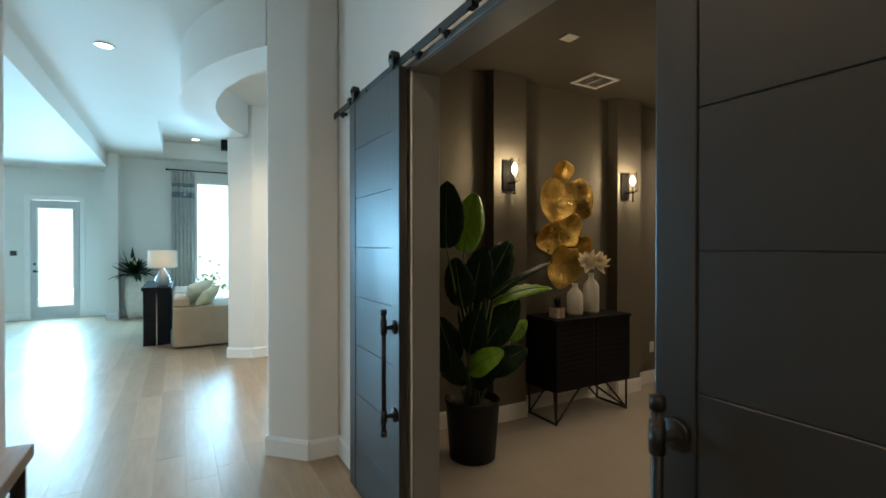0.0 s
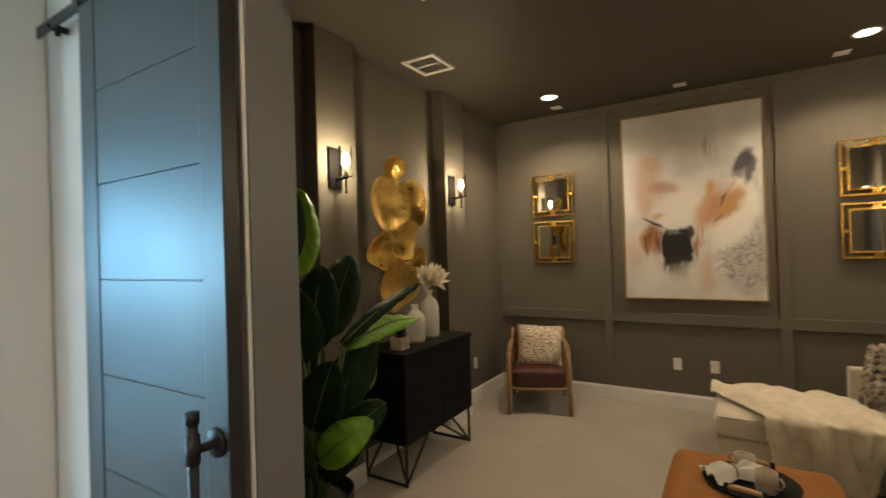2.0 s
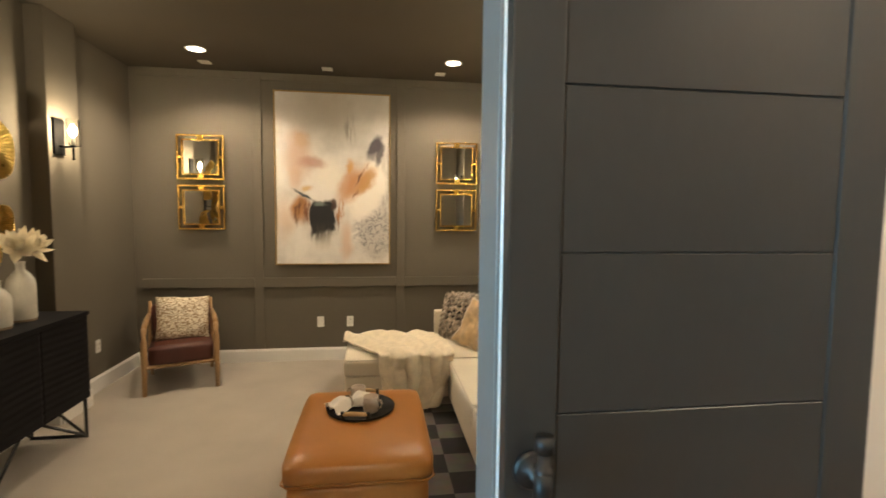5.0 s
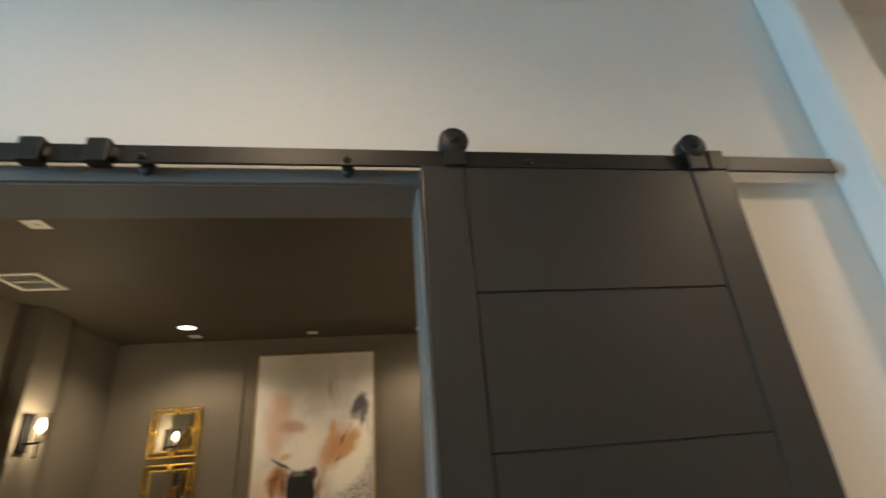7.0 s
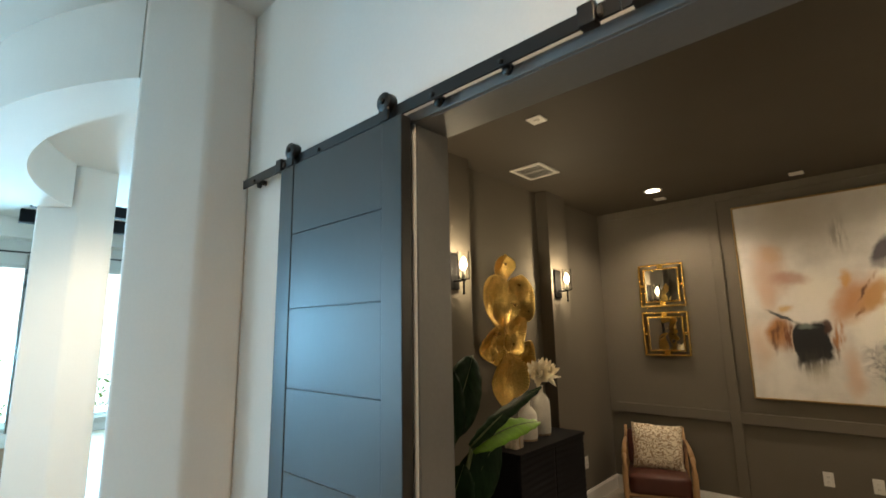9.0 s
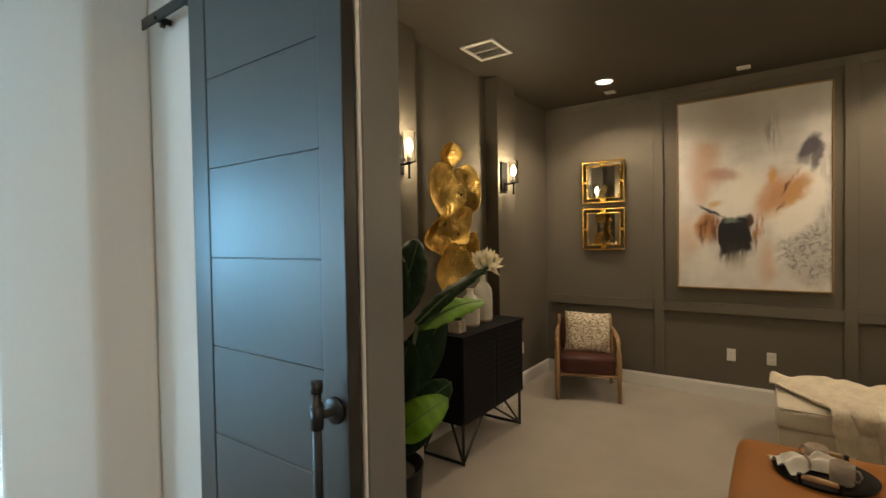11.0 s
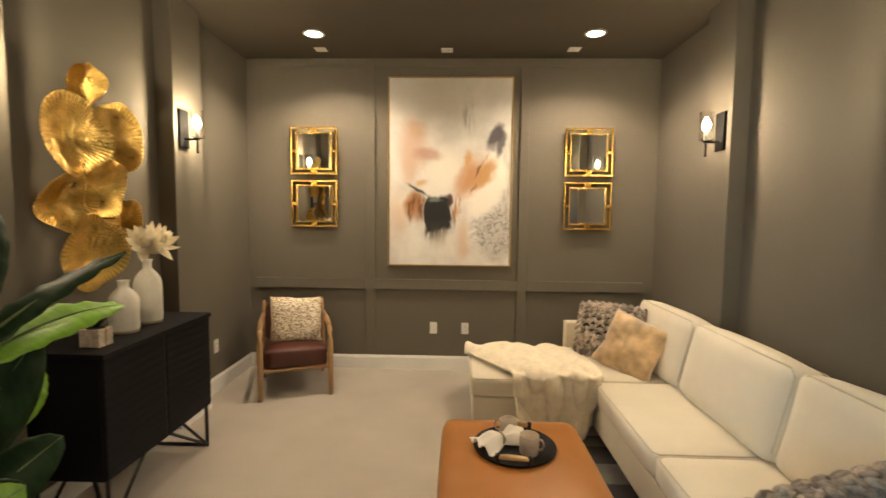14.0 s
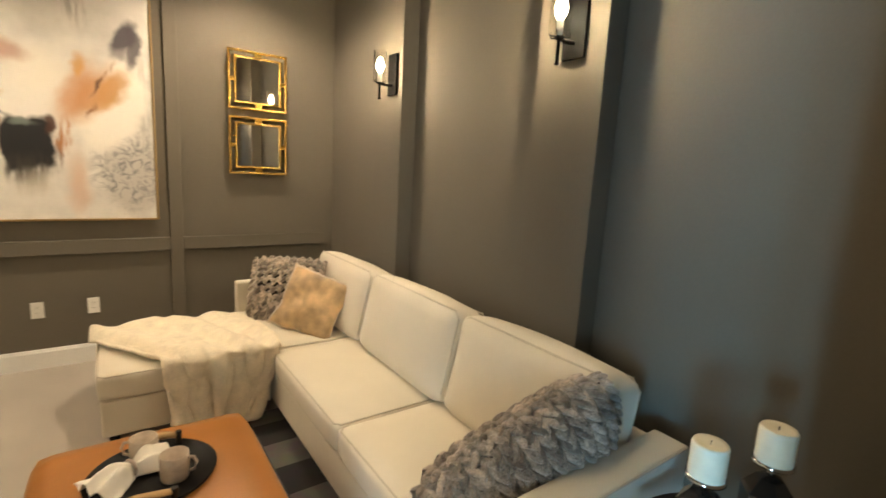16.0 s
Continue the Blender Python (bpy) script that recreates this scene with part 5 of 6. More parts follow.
for x in (-0.29, 0.29):
    for y in (-0.41, 0.41):
        part("foot", lathe([(0, 0), (0.022, 0), (0.028, 0.068), (0, 0.068)], 12, x, y), BLACK_WOOD, ott)
OT = 0.437
tray = thing("serving_tray", pose(0.355, 1.565, OT, 0, 0, -8), "round black tray with driftwood handles on tan ottoman", "tray")
part("dish", lathe([(0, 0), (0.184, 0), (0.194, 0.004), (0.200, 0.018), (0.196, 0.018), (0.189, 0.008), (0, 0.006)], 48), TRAY_BLACK, tray, "", True)
for s in (-1, 1):
    for x in (-0.072, 0.072):
        part("handle_post", tube([(x, s * 0.174, 0.006), (x, s * 0.177, 0.054)], 0.011, 10), BLACK_STEEL, tray)
    part("handle", tube([(-0.066, s * 0.177, 0.041), (-0.03, s * 0.181, 0.046), (0.025, s * 0.179, 0.044), (0.066, s * 0.177, 0.041)], [0.010, 0.013, 0.012, 0.010], 10), RAW_WOOD, tray, "pale driftwood handle", True)


def mug(x, y, turn):
    ob = thing("mug", pose(x, y, OT + 0.0075, 0, 0, turn), "grey stoneware mug standing on black tray", "mug", "mugs on the tray")
    part("cup", lathe([(0, 0), (0.041, 0), (0.044, 0.006), (0.046, 0.05), (0.045, 0.090), (0.042, 0.090), (0.041, 0.01), (0, 0.008)], 32), GREY_GLAZE, ob, "", True)
    part("ear", tube([(0.039, 0, 0.075), (0.062, 0, 0.076), (0.072, 0, 0.055), (0.064, 0, 0.032), (0.040, 0, 0.022)], 0.0055, 8), GREY_GLAZE, ob, "", True)


mug(0.415, 1.505, -28)
mug(0.335, 1.665, 160)


def napkin_mesh():
    """A pleated cloth pinched in the middle, its two ends fanned out and slumped."""
    bm = bmesh.new()
    nu, nv = 30, 26
    rows = []
    for i in range(nu + 1):
        rows.append([])
        u = 2 * i / nu - 1
        fan = abs(u) ** 0.8
        for j in range(nv + 1):
            v = 2 * j / nv - 1
            half = 0.022 + 0.075 * fan
            pleat = math.sin(8.5 * v + 1.2 * u) * (0.006 + 0.010 * fan * (1 - 0.5 * abs(v)))
            arch = 0.034 * (1 - v * v) * (1 - 0.35 * fan) + 0.03 * math.exp(-((abs(u) - 0.45) * 3) ** 2) * (1 - v * v)
            x = 0.135 * u * (1 - 0.10 * v * v) + 0.006 * noise.noise(Vector((u * 3, v * 3, 0.5)))
            rows[-1].append(bm.verts.new((x, half * v, 0.014 + arch + pleat + 0.008 * noise.noise(Vector((u * 4, v * 4, 2.0))))))
    for a, b in zip(rows, rows[1:]):
        for k in range(nv):
            bm.faces.new((a[k], a[k + 1], b[k + 1], b[k]))
    return bm


nap = thing("napkin", pose(0.292, 1.580, OT + 0.0072, 0, 0, 32), "gathered white cotton napkin with ring on black tray", "napkin")
cloth = part("cloth", napkin_mesh(), NAPKIN, nap, "", True)
sol = cloth.modifiers.new("thick", "SOLIDIFY")
sol.thickness = 0.003
part("napkin_ring", tube([(0.0, 0.027 * math.cos(a * math.pi / 12), 0.034 + 0.027 * math.sin(a * math.pi / 12)) for a in range(25)], 0.006, 8, False), GREY_GLAZE, nap, "grey ring", True)

tagged(part("area_rug", box(0.50, 0.75, 0.001, 1.42, 2.60, 0.009, 0.002), RUG_DARK, None, "charcoal patterned rug under sofa and ottoman"), "", "rug")

# ---------------------------------------------------------------- side table with candles
side = thing("side_table", pose(1.50, 0.18, 0), "dark wood side table beside sofa arm", "side table")
part("tabletop", lathe([(0, 0.60), (0.255, 0.60), (0.26, 0.605), (0.26, 0.62), (0.255, 0.625), (0, 0.625)], 40), BLACK_WOOD, side, "", True)
part("column", lathe([(0, 0.03), (0.035, 0.03), (0.03, 0.3), (0.035, 0.6), (0, 0.6)], 20), BLACK_WOOD, side, "", True)
part("base", lathe([(0, 0), (0.17, 0), (0.17, 0.02), (0.06, 0.035), (0, 0.035)], 32), BLACK_WOOD, side, "", True)


def candle(x, y, tall, turn):
    ob = thing("candle_holder", pose(x, y, 0.625, 0, 0, turn), "faceted smoked-glass holder with ivory pillar candle", "candle holder", "candle holders")
    h = tall
    part("block", lathe([(0, 0), (0.050, 0), (0.055, 0.02), (0.058, h * 0.72), (0.030, h * 0.86), (0.012, h * 0.88), (0, h * 0.88)], 6), DARK_GLASS, ob, "faceted smoked glass block")
    part("neck", lathe([(0, h * 0.86), (0.008, h * 0.86), (0.008, h * 0.98), (0, h * 0.98)], 14), CHROME, ob, "", True)
    part("cup", lathe([(0, h * 0.96), (0.02, h * 0.97), (0.044, h * 1.0), (0.044, h * 1.0 + 0.008), (0, h * 1.0 + 0.006)], 28), CHROME, ob, "", True)
    part("candle", lathe([(0, h + 0.007), (0.039, h + 0.007), (0.040, h + 0.012), (0.040, h + 0.086), (0.037, h + 0.092), (0.028, h + 0.088), (0, h + 0.086)], 32), WAX, ob, "ivory pillar candle", True)
    part("wick", tube([(0, 0, h + 0.084), (0.001, 0, h + 0.096)], 0.0012, 5), SLOT, ob)


candle(1.383, 0.245, 0.234, 10)
candle(1.535, 0.165, 0.266, 40)

# ---------------------------------------------------------------- large potted plant


def blade(base, tip, width, droop, face, material, parent, fold=0.20, seed=0.0):
    """A broad paddle leaf from base to tip, arched by droop, its upper side turned to face, with a raised midrib."""
    a, b = Vector(base), Vector(tip)
    n, m = 18, 4
    along = b - a
    side = along.cross(Vector(face)).normalized()
    out = side.cross(along.normalized())
    bm = bmesh.new()
    rows = []
    for k in range(n + 1):
        f = k / n
        mid = a + along * f + out * droop * 2 * f * (1 - f)
        half = width / 2 * max(0.0, math.sin(math.pi * min(1.0, 0.03 + 0.97 * f ** 0.8))) ** 0.55 + 0.002
        row = []
        for j in range(-m, m + 1):
            s = j / m
            rip = 0.006 * math.sin(f * 38 + seed + s) * abs(s) ** 2 + 0.012 * noise.noise(Vector((f * 3, s, seed)))
            row.append(bm.verts.new(mid + side * half * s + out * (fold * half * abs(s) + rip - 0.25 * half * s * s)))
        rows.append(row)
    for p, q in zip(rows, rows[1:]):
        for j in range(2 * m):
            bm.faces.new((p[j], p[j + 1], q[j + 1], q[j]))
    ob = part("leaf", bm, material, parent, "", True)
    so = ob.modifiers.new("thick", "SOLIDIFY")
    so.thickness = 0.0018
    rib = [a + along * (k / 10) + out * (droop * 2 * (k / 10) * (1 - k / 10) + 0.003) for k in range(11)]
    part("midrib", tube(rib, [0.005 * (1 - 0.8 * k / 10) for k in range(11)], 6), STEM, ob, "", True)
    return ob


PX, PY = -1.46, 0.52
plant = thing("potted_plant", pose(0, 0, 0), "tall broad-leaved plant with dark and lime leaves in black pot", "plant")
part("pot", lathe([(0, 0), (0.150, 0), (0.165, 0.01), (0.195, 0.40), (0.200, 0.43), (0.190, 0.43), (0.182, 0.39), (0, 0.37)], 40, PX, PY), POT_BLACK, plant, "tapered matt black planter", True)
part("soil", lathe([(0, 0.395), (0.12, 0.39), (0.178, 0.385), (0.1, 0.38), (0, 0.38)], 30, PX, PY), SOIL, plant, "", True)
# (base of blade, tip, width, arch, direction the blade faces, bright)
CAM, UP = (0.55, -0.8, 0.25), (0.2, -0.3, 1.0)
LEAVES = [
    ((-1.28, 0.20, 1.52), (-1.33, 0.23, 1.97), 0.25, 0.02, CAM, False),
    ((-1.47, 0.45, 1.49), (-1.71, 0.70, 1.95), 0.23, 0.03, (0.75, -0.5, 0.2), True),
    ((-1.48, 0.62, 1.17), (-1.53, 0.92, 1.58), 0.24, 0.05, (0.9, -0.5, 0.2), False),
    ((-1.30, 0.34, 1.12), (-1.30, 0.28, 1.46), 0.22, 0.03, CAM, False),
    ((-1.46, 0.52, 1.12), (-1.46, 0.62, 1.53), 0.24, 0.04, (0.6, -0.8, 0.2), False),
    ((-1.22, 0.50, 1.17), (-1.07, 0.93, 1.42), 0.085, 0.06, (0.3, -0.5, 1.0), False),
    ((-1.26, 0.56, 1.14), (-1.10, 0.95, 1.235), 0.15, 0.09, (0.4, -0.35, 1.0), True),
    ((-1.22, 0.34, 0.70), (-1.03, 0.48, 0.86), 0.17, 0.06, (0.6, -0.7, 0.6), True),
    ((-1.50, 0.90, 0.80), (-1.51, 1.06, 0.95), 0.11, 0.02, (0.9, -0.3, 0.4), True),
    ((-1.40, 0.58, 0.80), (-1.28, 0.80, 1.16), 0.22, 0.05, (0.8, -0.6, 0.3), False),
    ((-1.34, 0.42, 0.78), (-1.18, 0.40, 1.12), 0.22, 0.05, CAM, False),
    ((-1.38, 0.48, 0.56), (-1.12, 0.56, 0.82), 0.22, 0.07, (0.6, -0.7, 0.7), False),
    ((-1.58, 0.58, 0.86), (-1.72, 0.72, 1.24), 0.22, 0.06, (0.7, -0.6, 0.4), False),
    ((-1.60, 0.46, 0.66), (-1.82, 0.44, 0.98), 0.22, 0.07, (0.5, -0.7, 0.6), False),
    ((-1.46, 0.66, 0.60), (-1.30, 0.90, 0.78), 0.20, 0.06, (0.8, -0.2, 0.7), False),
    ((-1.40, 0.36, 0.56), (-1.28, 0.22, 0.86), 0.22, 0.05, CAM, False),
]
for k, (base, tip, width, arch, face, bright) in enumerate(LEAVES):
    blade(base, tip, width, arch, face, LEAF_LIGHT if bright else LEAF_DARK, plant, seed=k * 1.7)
    root = Vector((PX + 0.05 * math.cos(k * 2.4), PY + 0.05 * math.sin(k * 2.4), 0.38))
    b = Vector(base)
    part("stem", tube([root, root.lerp(b, 0.5) + Vector((0, 0, 0.05)), b], [0.012, 0.009, 0.0055], 8), STEM, plant, "", True)

# ---------------------------------------------------------------- things seen down the hall
ext = thing("glazed_door", pose(-11.2, -3.61, 0.02), "closed grey outside door with full glass pane", "door")
ext["kind"] = "structure"
EXT_PAINT = surface("pale_grey_door_paint", (0.52, 0.53, 0.53), 0.4, vary=0.04, bump=0.03)
for y0, z0, y1, z1, nm in ((-0.40, 0, -0.29, 2.46, "stile"), (0.29, 0, 0.40, 2.46, "stile"), (-0.29, 0, 0.29, 0.24, "bottom_rail"), (-0.29, 2.30, 0.29, 2.46, "top_rail")):
    part(nm, box(-0.07, y0, z0, -0.025, y1, z1, 0.003), EXT_PAINT, ext)
for y0, z0, y1, z1 in ((-0.31, 0.22, -0.285, 2.32), (0.285, 0.22, 0.31, 2.32), (-0.285, 0.22, 0.285, 0.245), (-0.285, 2.295, 0.285, 2.32)):
    part("glazing_bead", box(-0.026, y0, z0, -0.014, y1, z1, 0.003), PAINT_TRIM, ext)
pane = part("pane", box(-0.052, -0.292, 0.238, -0.046, 0.292, 2.302), PANE, ext, "clear glass")
pane.visible_shadow = False
for z, r in ((0.98, 0.027), (1.13, 0.024)):
    part("lock", turned(lathe([(0, 0), (r, 0), (r, 0.012), (0.012, 0.018), (0.012, 0.05), (0, 0.05)], 18), pose(-0.024, -0.345, z, 0, 90)), BLACK_STEEL, ext, "", True)
part("lever", tube([(0.022, -0.345, 0.98), (0.024, -0.25, 0.978)], 0.008, 8), BLACK_STEEL, ext)
for y0, z0, y1, z1 in ((-0.50, -0.02, -0.412, 2.57), (0.412, -0.02, 0.50, 2.57), (-0.412, 2.482, 0.412, 2.57)):
    part("casing", box(0.0, y0, z0, 0.018, y1, z1, 0.003), PAINT_TRIM, ext)

for k, (y0, y1, z0, z1) in enumerate(WINS + [EXT[1]]):
    x = -10.8 if k < 2 else -11.2
    win = thing("window_%d" % (k + 1), pose(x, 0, 0), "tall white-framed fixed window onto bright garden", "window")
    win["kind"] = "structure"
    for a0, b0, a1, b1 in ((y0, z0, y0 + 0.05, z1), (y1 - 0.05, z0, y1, z1), (y0 + 0.05, z0, y1 - 0.05, z0 + 0.05), (y0 + 0.05, z1 - 0.05, y1 - 0.05, z1)):
        part("window_frame", box(-0.13, a0, b0, -0.07, a1, b1, 0.004), PAINT_TRIM, win)
    part("window_sill", box(-0.02, y0 - 0.05, z0 - 0.03, 0.04, y1 + 0.05, z0 - 0.001, 0.004), PAINT_TRIM, win)
    pn = part("pane", box(-0.103, y0 + 0.045, z0 + 0.045, -0.097, y1 - 0.045, z1 - 0.045), PANE, win, "clear glass")
    pn.visible_shadow = False
    shrub = thing("shrub", pose(x - 1.6, (y0 + y1) / 2, -0.1), "leafy green shrub outside the window", "shrub", "garden shrubs")
    r = random.Random(40 + k)
    verts, faces = [], []
    for q in range(220):
        d = Vector((r.gauss(0, 0.24), r.gauss(0, 0.34), 0.55 + r.gauss(0, 0.30)))
        a, e = Vector((r.uniform(-1, 1), r.uniform(-1, 1), r.uniform(-1, 1))).normalized() * 0.07, Vector((r.uniform(-1, 1), r.uniform(-1, 1), r.uniform(-1, 1))).normalized() * 0.03
        i = len(verts)
        verts += [d - a, d + e, d + a, d - e]
        faces.append((i, i + 1, i + 2, i + 3))
    me = bpy.data.meshes.new("foliage")
    me.from_pydata(verts, [], faces)
    me.materials.append(LEAF_LIGHT)
    fo = new("foliage", me)
    fo.parent = shrub
    fo["kind"] = "stuff"
    part("trunk", tube([(0, 0, 0), (0.02, 0, 0.3), (0, 0.05, 0.7)], [0.03, 0.02, 0.008], 7), STEM, shrub)


def curtain(y0, y1, label):
    ob = thing("curtain", pose(-10.68, y0, 0), label, "curtain", "window curtains")
    for z0, z1, mt, nm in ((0.02, 2.62, CURTAIN, "panel"), (2.62, 2.74, CURTAIN_BAND, "band"), (2.74, 2.86, CURTAIN, "panel"), (2.86, 2.94, CURTAIN_BAND, "band"), (2.94, 3.20, CURTAIN, "panel")):
        bm = bmesh.new()
        n = 48
        rows = [[bm.verts.new((0.035 * math.sin(2 * math.pi * i / 8.0) + 0.01 * math.sin(i * 0.9), (y1 - y0) * i / n, z)) for i in range(n + 1)] for z in (z0, z1)]
        for i in range(n):
            bm.faces.new((rows[0][i], rows[0][i + 1], rows[1][i + 1], rows[1][i]))
        cp = part(nm, bm, mt, ob, "", True)
        so = cp.modifiers.new("thick", "SOLIDIFY")
        so.thickness = 0.003


for y0, y1 in ((-1.48, -1.03), (-0.30, 0.0), (0.42, 0.72), (1.50, 1.85)):
    curtain(y0, y1, "pale grey pleated curtain with slate bands hanging from black rod")
rod = thing("curtain_rod", pose(-10.68, 0, 3.235), "thin black metal curtain rod with ball finials", "curtain rod")
part("pole", tube([(0, -1.55, 0), (0, 1.95, 0)], 0.014, 10), BLACK_STEEL, rod, "", True)
for y in (-1.57, 1.97):
    part("finial", turned(lathe([(0, -0.03), (0.02, -0.02), (0.03, 0), (0.02, 0.02), (0, 0.03)], 14), pose(0, y, 0)), BLACK_STEEL, rod, "", True)
for y in (-1.5, 0.2, 1.9):
    part("bracket", bar((0, y, 0), (-0.115, y, 0), 0.008), BLACK_STEEL, rod)

for x0 in (-8.45, -9.75):
    bm_ = thing("ceiling_beam", pose(x0, -0.55, TRAY_H), "dark stained timber beam under living room tray ceiling", "beam", "ceiling beams")
    part("timber", box(0, 0, -0.22, 0.16, 3.33, -0.001, 0.006), BLACK_WOOD, bm_)
# assumed window, never in view, added to hold the south light
south = thing("window_4", pose(-2.5, -6.95, 0), "assumed white-framed window of the far room, out of view", "window")
south["kind"] = "structure"
for a0, b0, a1, b1 in ((-4.6, 0.4, -4.55, 2.9), (-2.25, 0.4, -2.2, 2.9), (-4.55, 0.4, -2.25, 0.45), (-4.55, 2.85, -2.25, 2.9), (-3.42, 0.45, -3.38, 2.85)):
    part("window_frame", box(a0, -0.11, b0, a1, -0.05, b1, 0.004), PAINT_TRIM, south)
for a0, a1 in ((-4.552, -3.418), (-3.382, -2.248)):
    part("pane", box(a0, -0.083, 0.448, a1, -0.077, 2.852), PANE, south, "clear glass").visible_shadow = False

couch = thing("living_sofa", pose(-6.5, -1.42, 0), "taupe upholstered sofa with loose cushions, back to console", "sofa")
part("end_arm", box(-1.0, 0.0, 0.03, 0.0, 0.86, 0.62, 0.03, 3), TAUPE_CLOTH, couch)
part("back", box(-2.3, 0.0, 0.03, -1.0, 0.26, 0.76, 0.04, 3), TAUPE_CLOTH, couch)
part("seat", box(-2.3, 0.26, 0.05, -1.0, 0.95, 0.45, 0.04, 3), TAUPE_CLOTH, couch)
part("top_rail", box(-1.0, 0.0, 0.62, -0.02, 0.22, 0.75, 0.04, 3), TAUPE_CLOTH, couch)
for k, (x, y, z, mt, nm, lab) in enumerate(((-0.55, 0.34, 0.80, CREAM_LINEN, "scatter_cushion", "pale cushion piled on taupe sofa"), (-0.30, 0.46, 0.72, YELLOW_CLOTH, "scatter_cushion", "straw-coloured cushion piled on taupe sofa"), (-0.75, 0.30, 0.76, TAUPE_CLOTH, "scatter_cushion", "taupe cushion piled on taupe sofa"))):
    cu = thing(nm, pose(-6.5 + x, -1.42 + y, z, -38, 10, 30 * k - 60), lab, "cushion")
    part("cover", pillow(0.44, 0.40, 0.17, seed=k * 2.0), mt, cu, "", True)
cot = thing("sofa_table", pose(-7.02, -1.84, 0), "black wooden console table behind sofa", "table")
part("tabletop", box(-1.6, 0.0, 0.84, 0.03, 0.40, 0.895, 0.006, 2), BLACK_WOOD, cot)
for x0 in (-0.06, -1.55):
    part("end_panel", box(x0, 0.02, 0, x0 + 0.06, 0.19, 0.84, 0.004), BLACK_WOOD, cot)
    part("end_panel", box(x0, 0.205, 0, x0 + 0.06, 0.385, 0.84, 0.004), BLACK_WOOD, cot)
    part("inlay", box(x0 + 0.01, 0.19, 0.06, x0 + 0.05, 0.205, 0.78), CHROME, cot)
lamp = thing("table_lamp", pose(-7.2, -1.565, 0.895), "lit table lamp with ivory drum shade and grey glass body", "lamp")
part("body", lathe([(0, 0), (0.075, 0), (0.085, 0.012), (0.108, 0.06), (0.104, 0.12), (0.072, 0.20), (0.040, 0.255), (0.024, 0.29), (0.018, 0.31), (0, 0.31)], 28), LAMP_BODY, lamp, "grey glass body", True)
part("stem", tube([(0, 0, 0.28), (0, 0, 0.40)], 0.008, 8), CHROME, lamp)
shade = part("shade", lathe([(0.205, 0.295), (0.200, 0.565), (0.197, 0.565), (0.202, 0.295), (0.205, 0.295)], 36), LAMP_SHADE, lamp, "ivory fabric drum shade", True)
urn = thing("floor_urn", pose(-10.45, -2.16, 0), "tall cream urn with dark fronds and white blooms", "planter")
part("vessel", lathe([(0, 0), (0.11, 0), (0.13, 0.02), (0.175, 0.35), (0.185, 0.65), (0.16, 0.85), (0.13, 0.91), (0.12, 0.91), (0.12, 0.85), (0, 0.85)], 32), CERAMIC, urn, "", True)
rnd = random.Random(11)
for k in range(54):
    pm = petal(rnd.uniform(0.34, 0.62), 0.12, rnd.uniform(-0.8, 0.3))
    turned(pm, pose(0, 0, 0.90, 0, -rnd.uniform(10, 75), k * 137.5))
    part("frond", pm, LEAF_DARK, urn, "", True)
for k in range(9):
    pm = petal(0.14, 0.08, 0.5)
    turned(pm, pose(0.10, -0.03 * (k % 3), 1.12 + 0.03 * (k % 2), 0, -rnd.uniform(0, 60), k * 40))
    part("bloom_petal", pm, PETAL, urn, "ivory petal", True)
entry = thing("hall_table", pose(-1.0, -1.83, 0), "weathered oak hall table on black legs", "table")
part("tabletop", box(0.0, -0.186, 0.71, 1.1, 0.0, 0.765, 0.008, 2), OAK_TABLE, entry)
for x in (0.05, 1.05):
    for y in (-0.15, -0.04):
        part("leg", bar((x, y, 0), (x, y, 0.71), 0.018), BLACK_STEEL, entry)
bx = thing("wall_control", pose(-11.2, -4.28, 1.38), "small dark control panel on far wall", "wall control")
part("case", box(0, -0.05, -0.05, 0.02, 0.05, 0.05, 0.004), SLOT, bx)

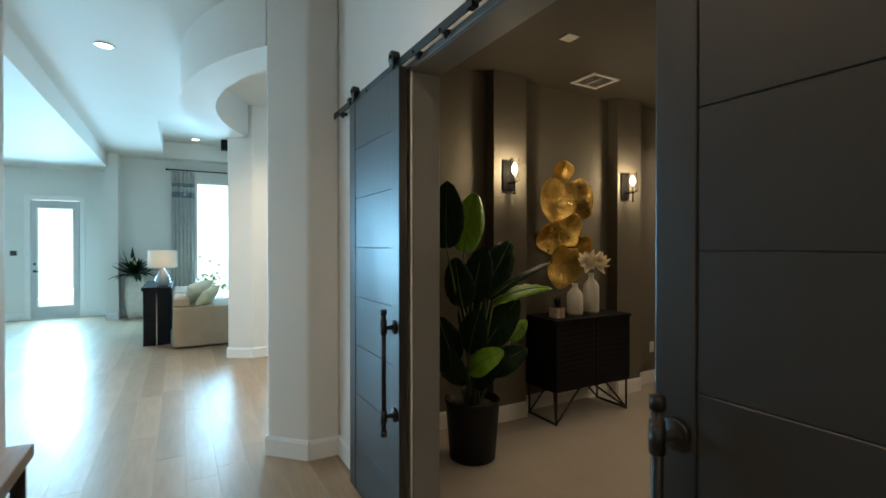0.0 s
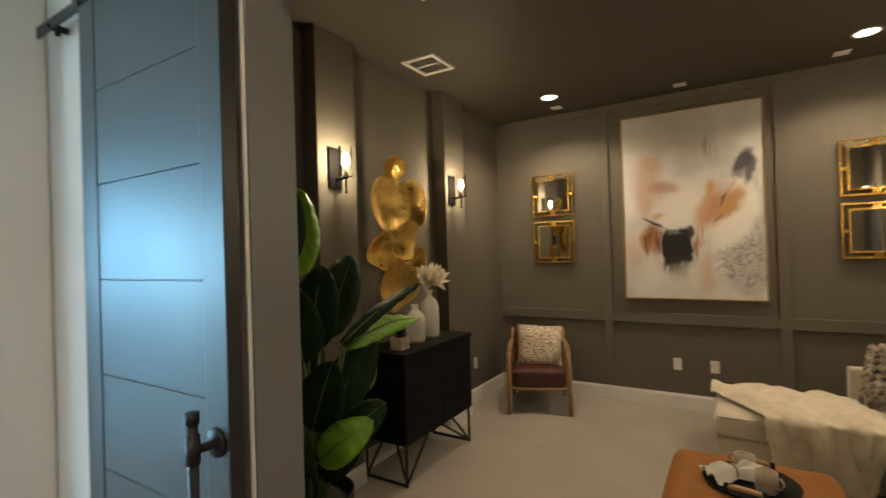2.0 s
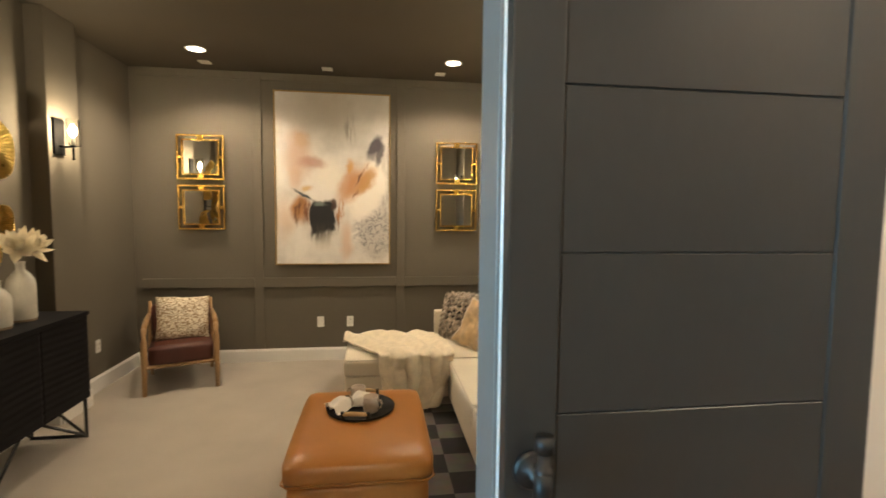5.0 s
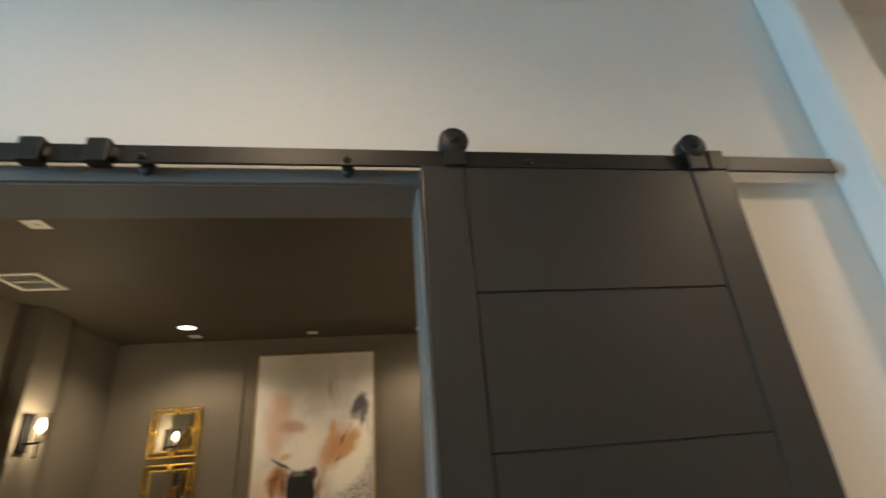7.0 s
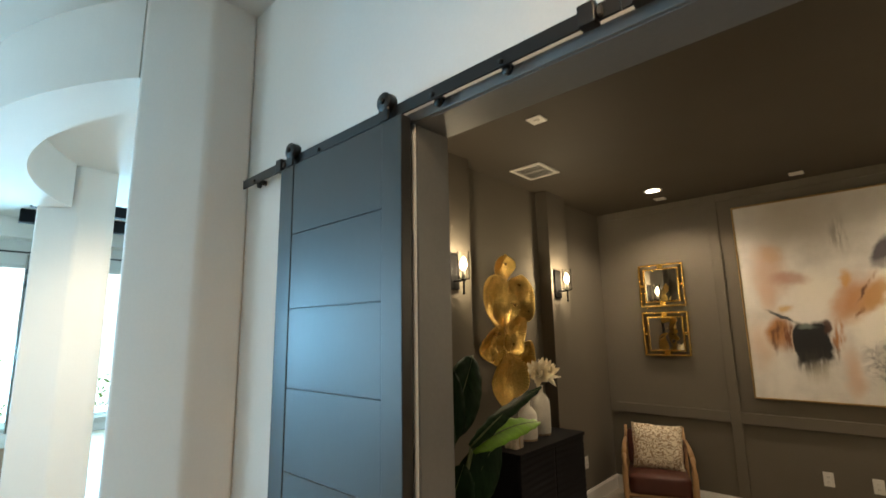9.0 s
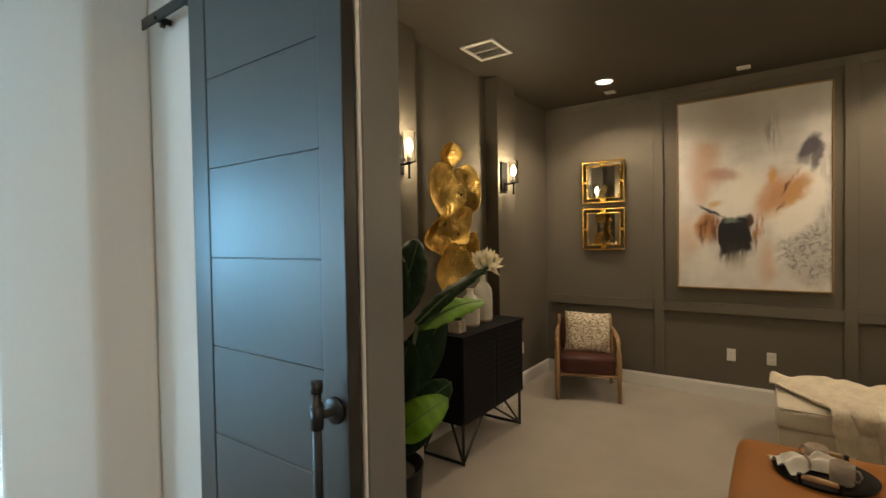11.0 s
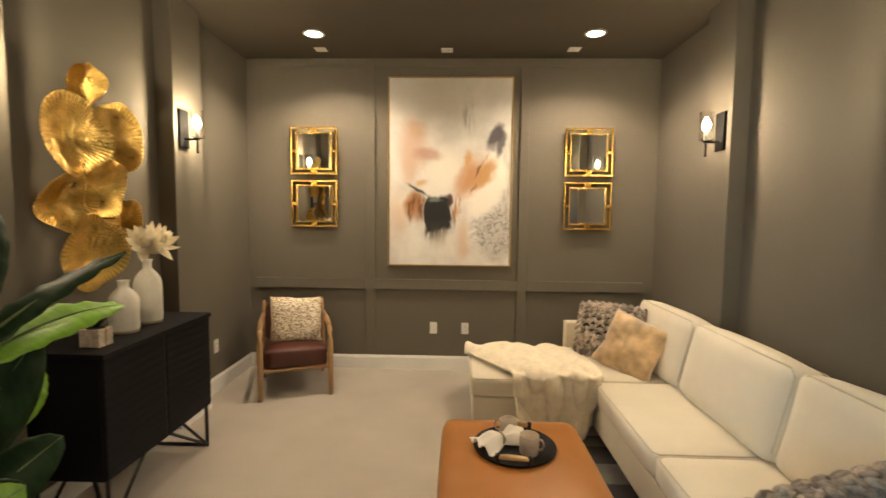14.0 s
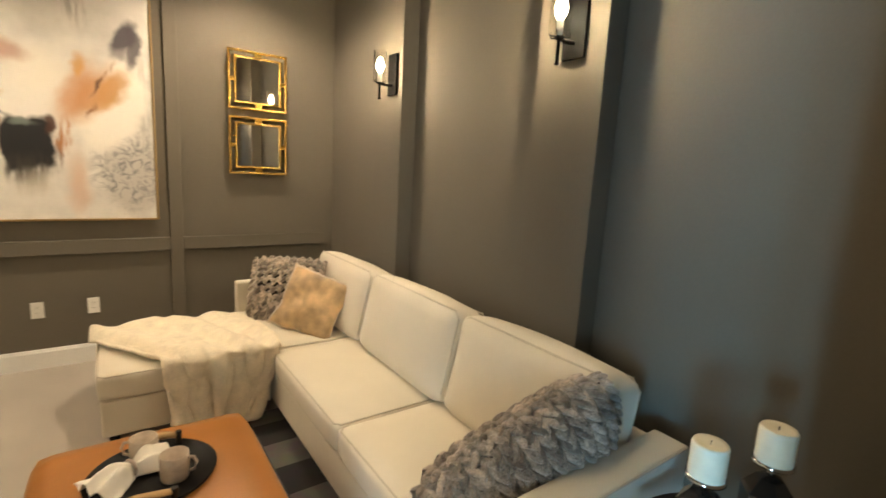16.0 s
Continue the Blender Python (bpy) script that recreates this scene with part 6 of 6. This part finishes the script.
# ---------------------------------------------------------------- oak boards of the hall floor
floor_hall = structure("floor_hall", box(2.3, HALL_FACE + 0.001, -0.012, 2.45, HALL_FACE + 0.02, -0.002), OAK_FLOOR, "light oak plank floor of hall and living room", "floor")
rnd = random.Random(21)
PW = 0.19
shared = {}
far_v, far_f = [], []
rows_y = int((3.2 + 7.0) / PW)
strips = []
for j in range(rows_y):
    y0 = -7.0 + j * PW
    y1 = y0 + PW - 0.0014
    if y1 <= HALL_FACE:
        strips.append((y0, y1, -11.2, 4.1 if y0 > -2.3 else -0.9))
    else:
        strips.append((y0, y1, -11.2 if y0 < -2.5 else -10.8, -2.3))
        if y0 < HALL_FACE:
            strips.append((y0, HALL_FACE, -2.3, 4.1))
for y0, y1, west, east in strips:
    x = west + rnd.uniform(-1.6, 0)
    while x < east:
        ln = rnd.choice((1.2, 1.5, 1.8, 2.1))
        x1 = min(x + ln - 0.0022, east)
        x0 = max(x, west)
        x += ln
        if x1 - x0 < 0.05:
            continue
        near = x1 > -6.2 and -2.1 < y0 < -0.2
        if near:
            key = (round(x1 - x0, 3), round(y1 - y0, 3))
            if key not in shared:
                shared[key] = to_mesh("plank", box(0, 0, -0.012, key[0], key[1], 0.0, 0.0008), OAK_FLOOR)
            ob = new("plank", shared[key])
            ob.location, ob.parent = (x0, y0, 0), floor_hall
        else:
            i = len(far_v)
            far_v += [(x0, y0, 0), (x1, y0, 0), (x1, y1, 0), (x0, y1, 0), (x0, y0, -0.012), (x1, y0, -0.012), (x1, y1, -0.012), (x0, y1, -0.012)]
            far_f += [(i, i + 1, i + 2, i + 3), (i, i + 4, i + 5, i + 1), (i + 1, i + 5, i + 6, i + 2), (i + 2, i + 6, i + 7, i + 3), (i + 3, i + 7, i + 4, i)]
me = bpy.data.meshes.new("far_planks")
me.from_pydata(far_v, [], far_f)
me.materials.append(surface("light_oak_planks_joined", (0.33, 0.235, 0.155), 0.34, vary=0.22, scale=4, grain=26, bump=0.06, stretch=(0.12, 1, 1), island=0.13))
far = new("far_planks", me)
far.parent = floor_hall
far["kind"] = "stuff"
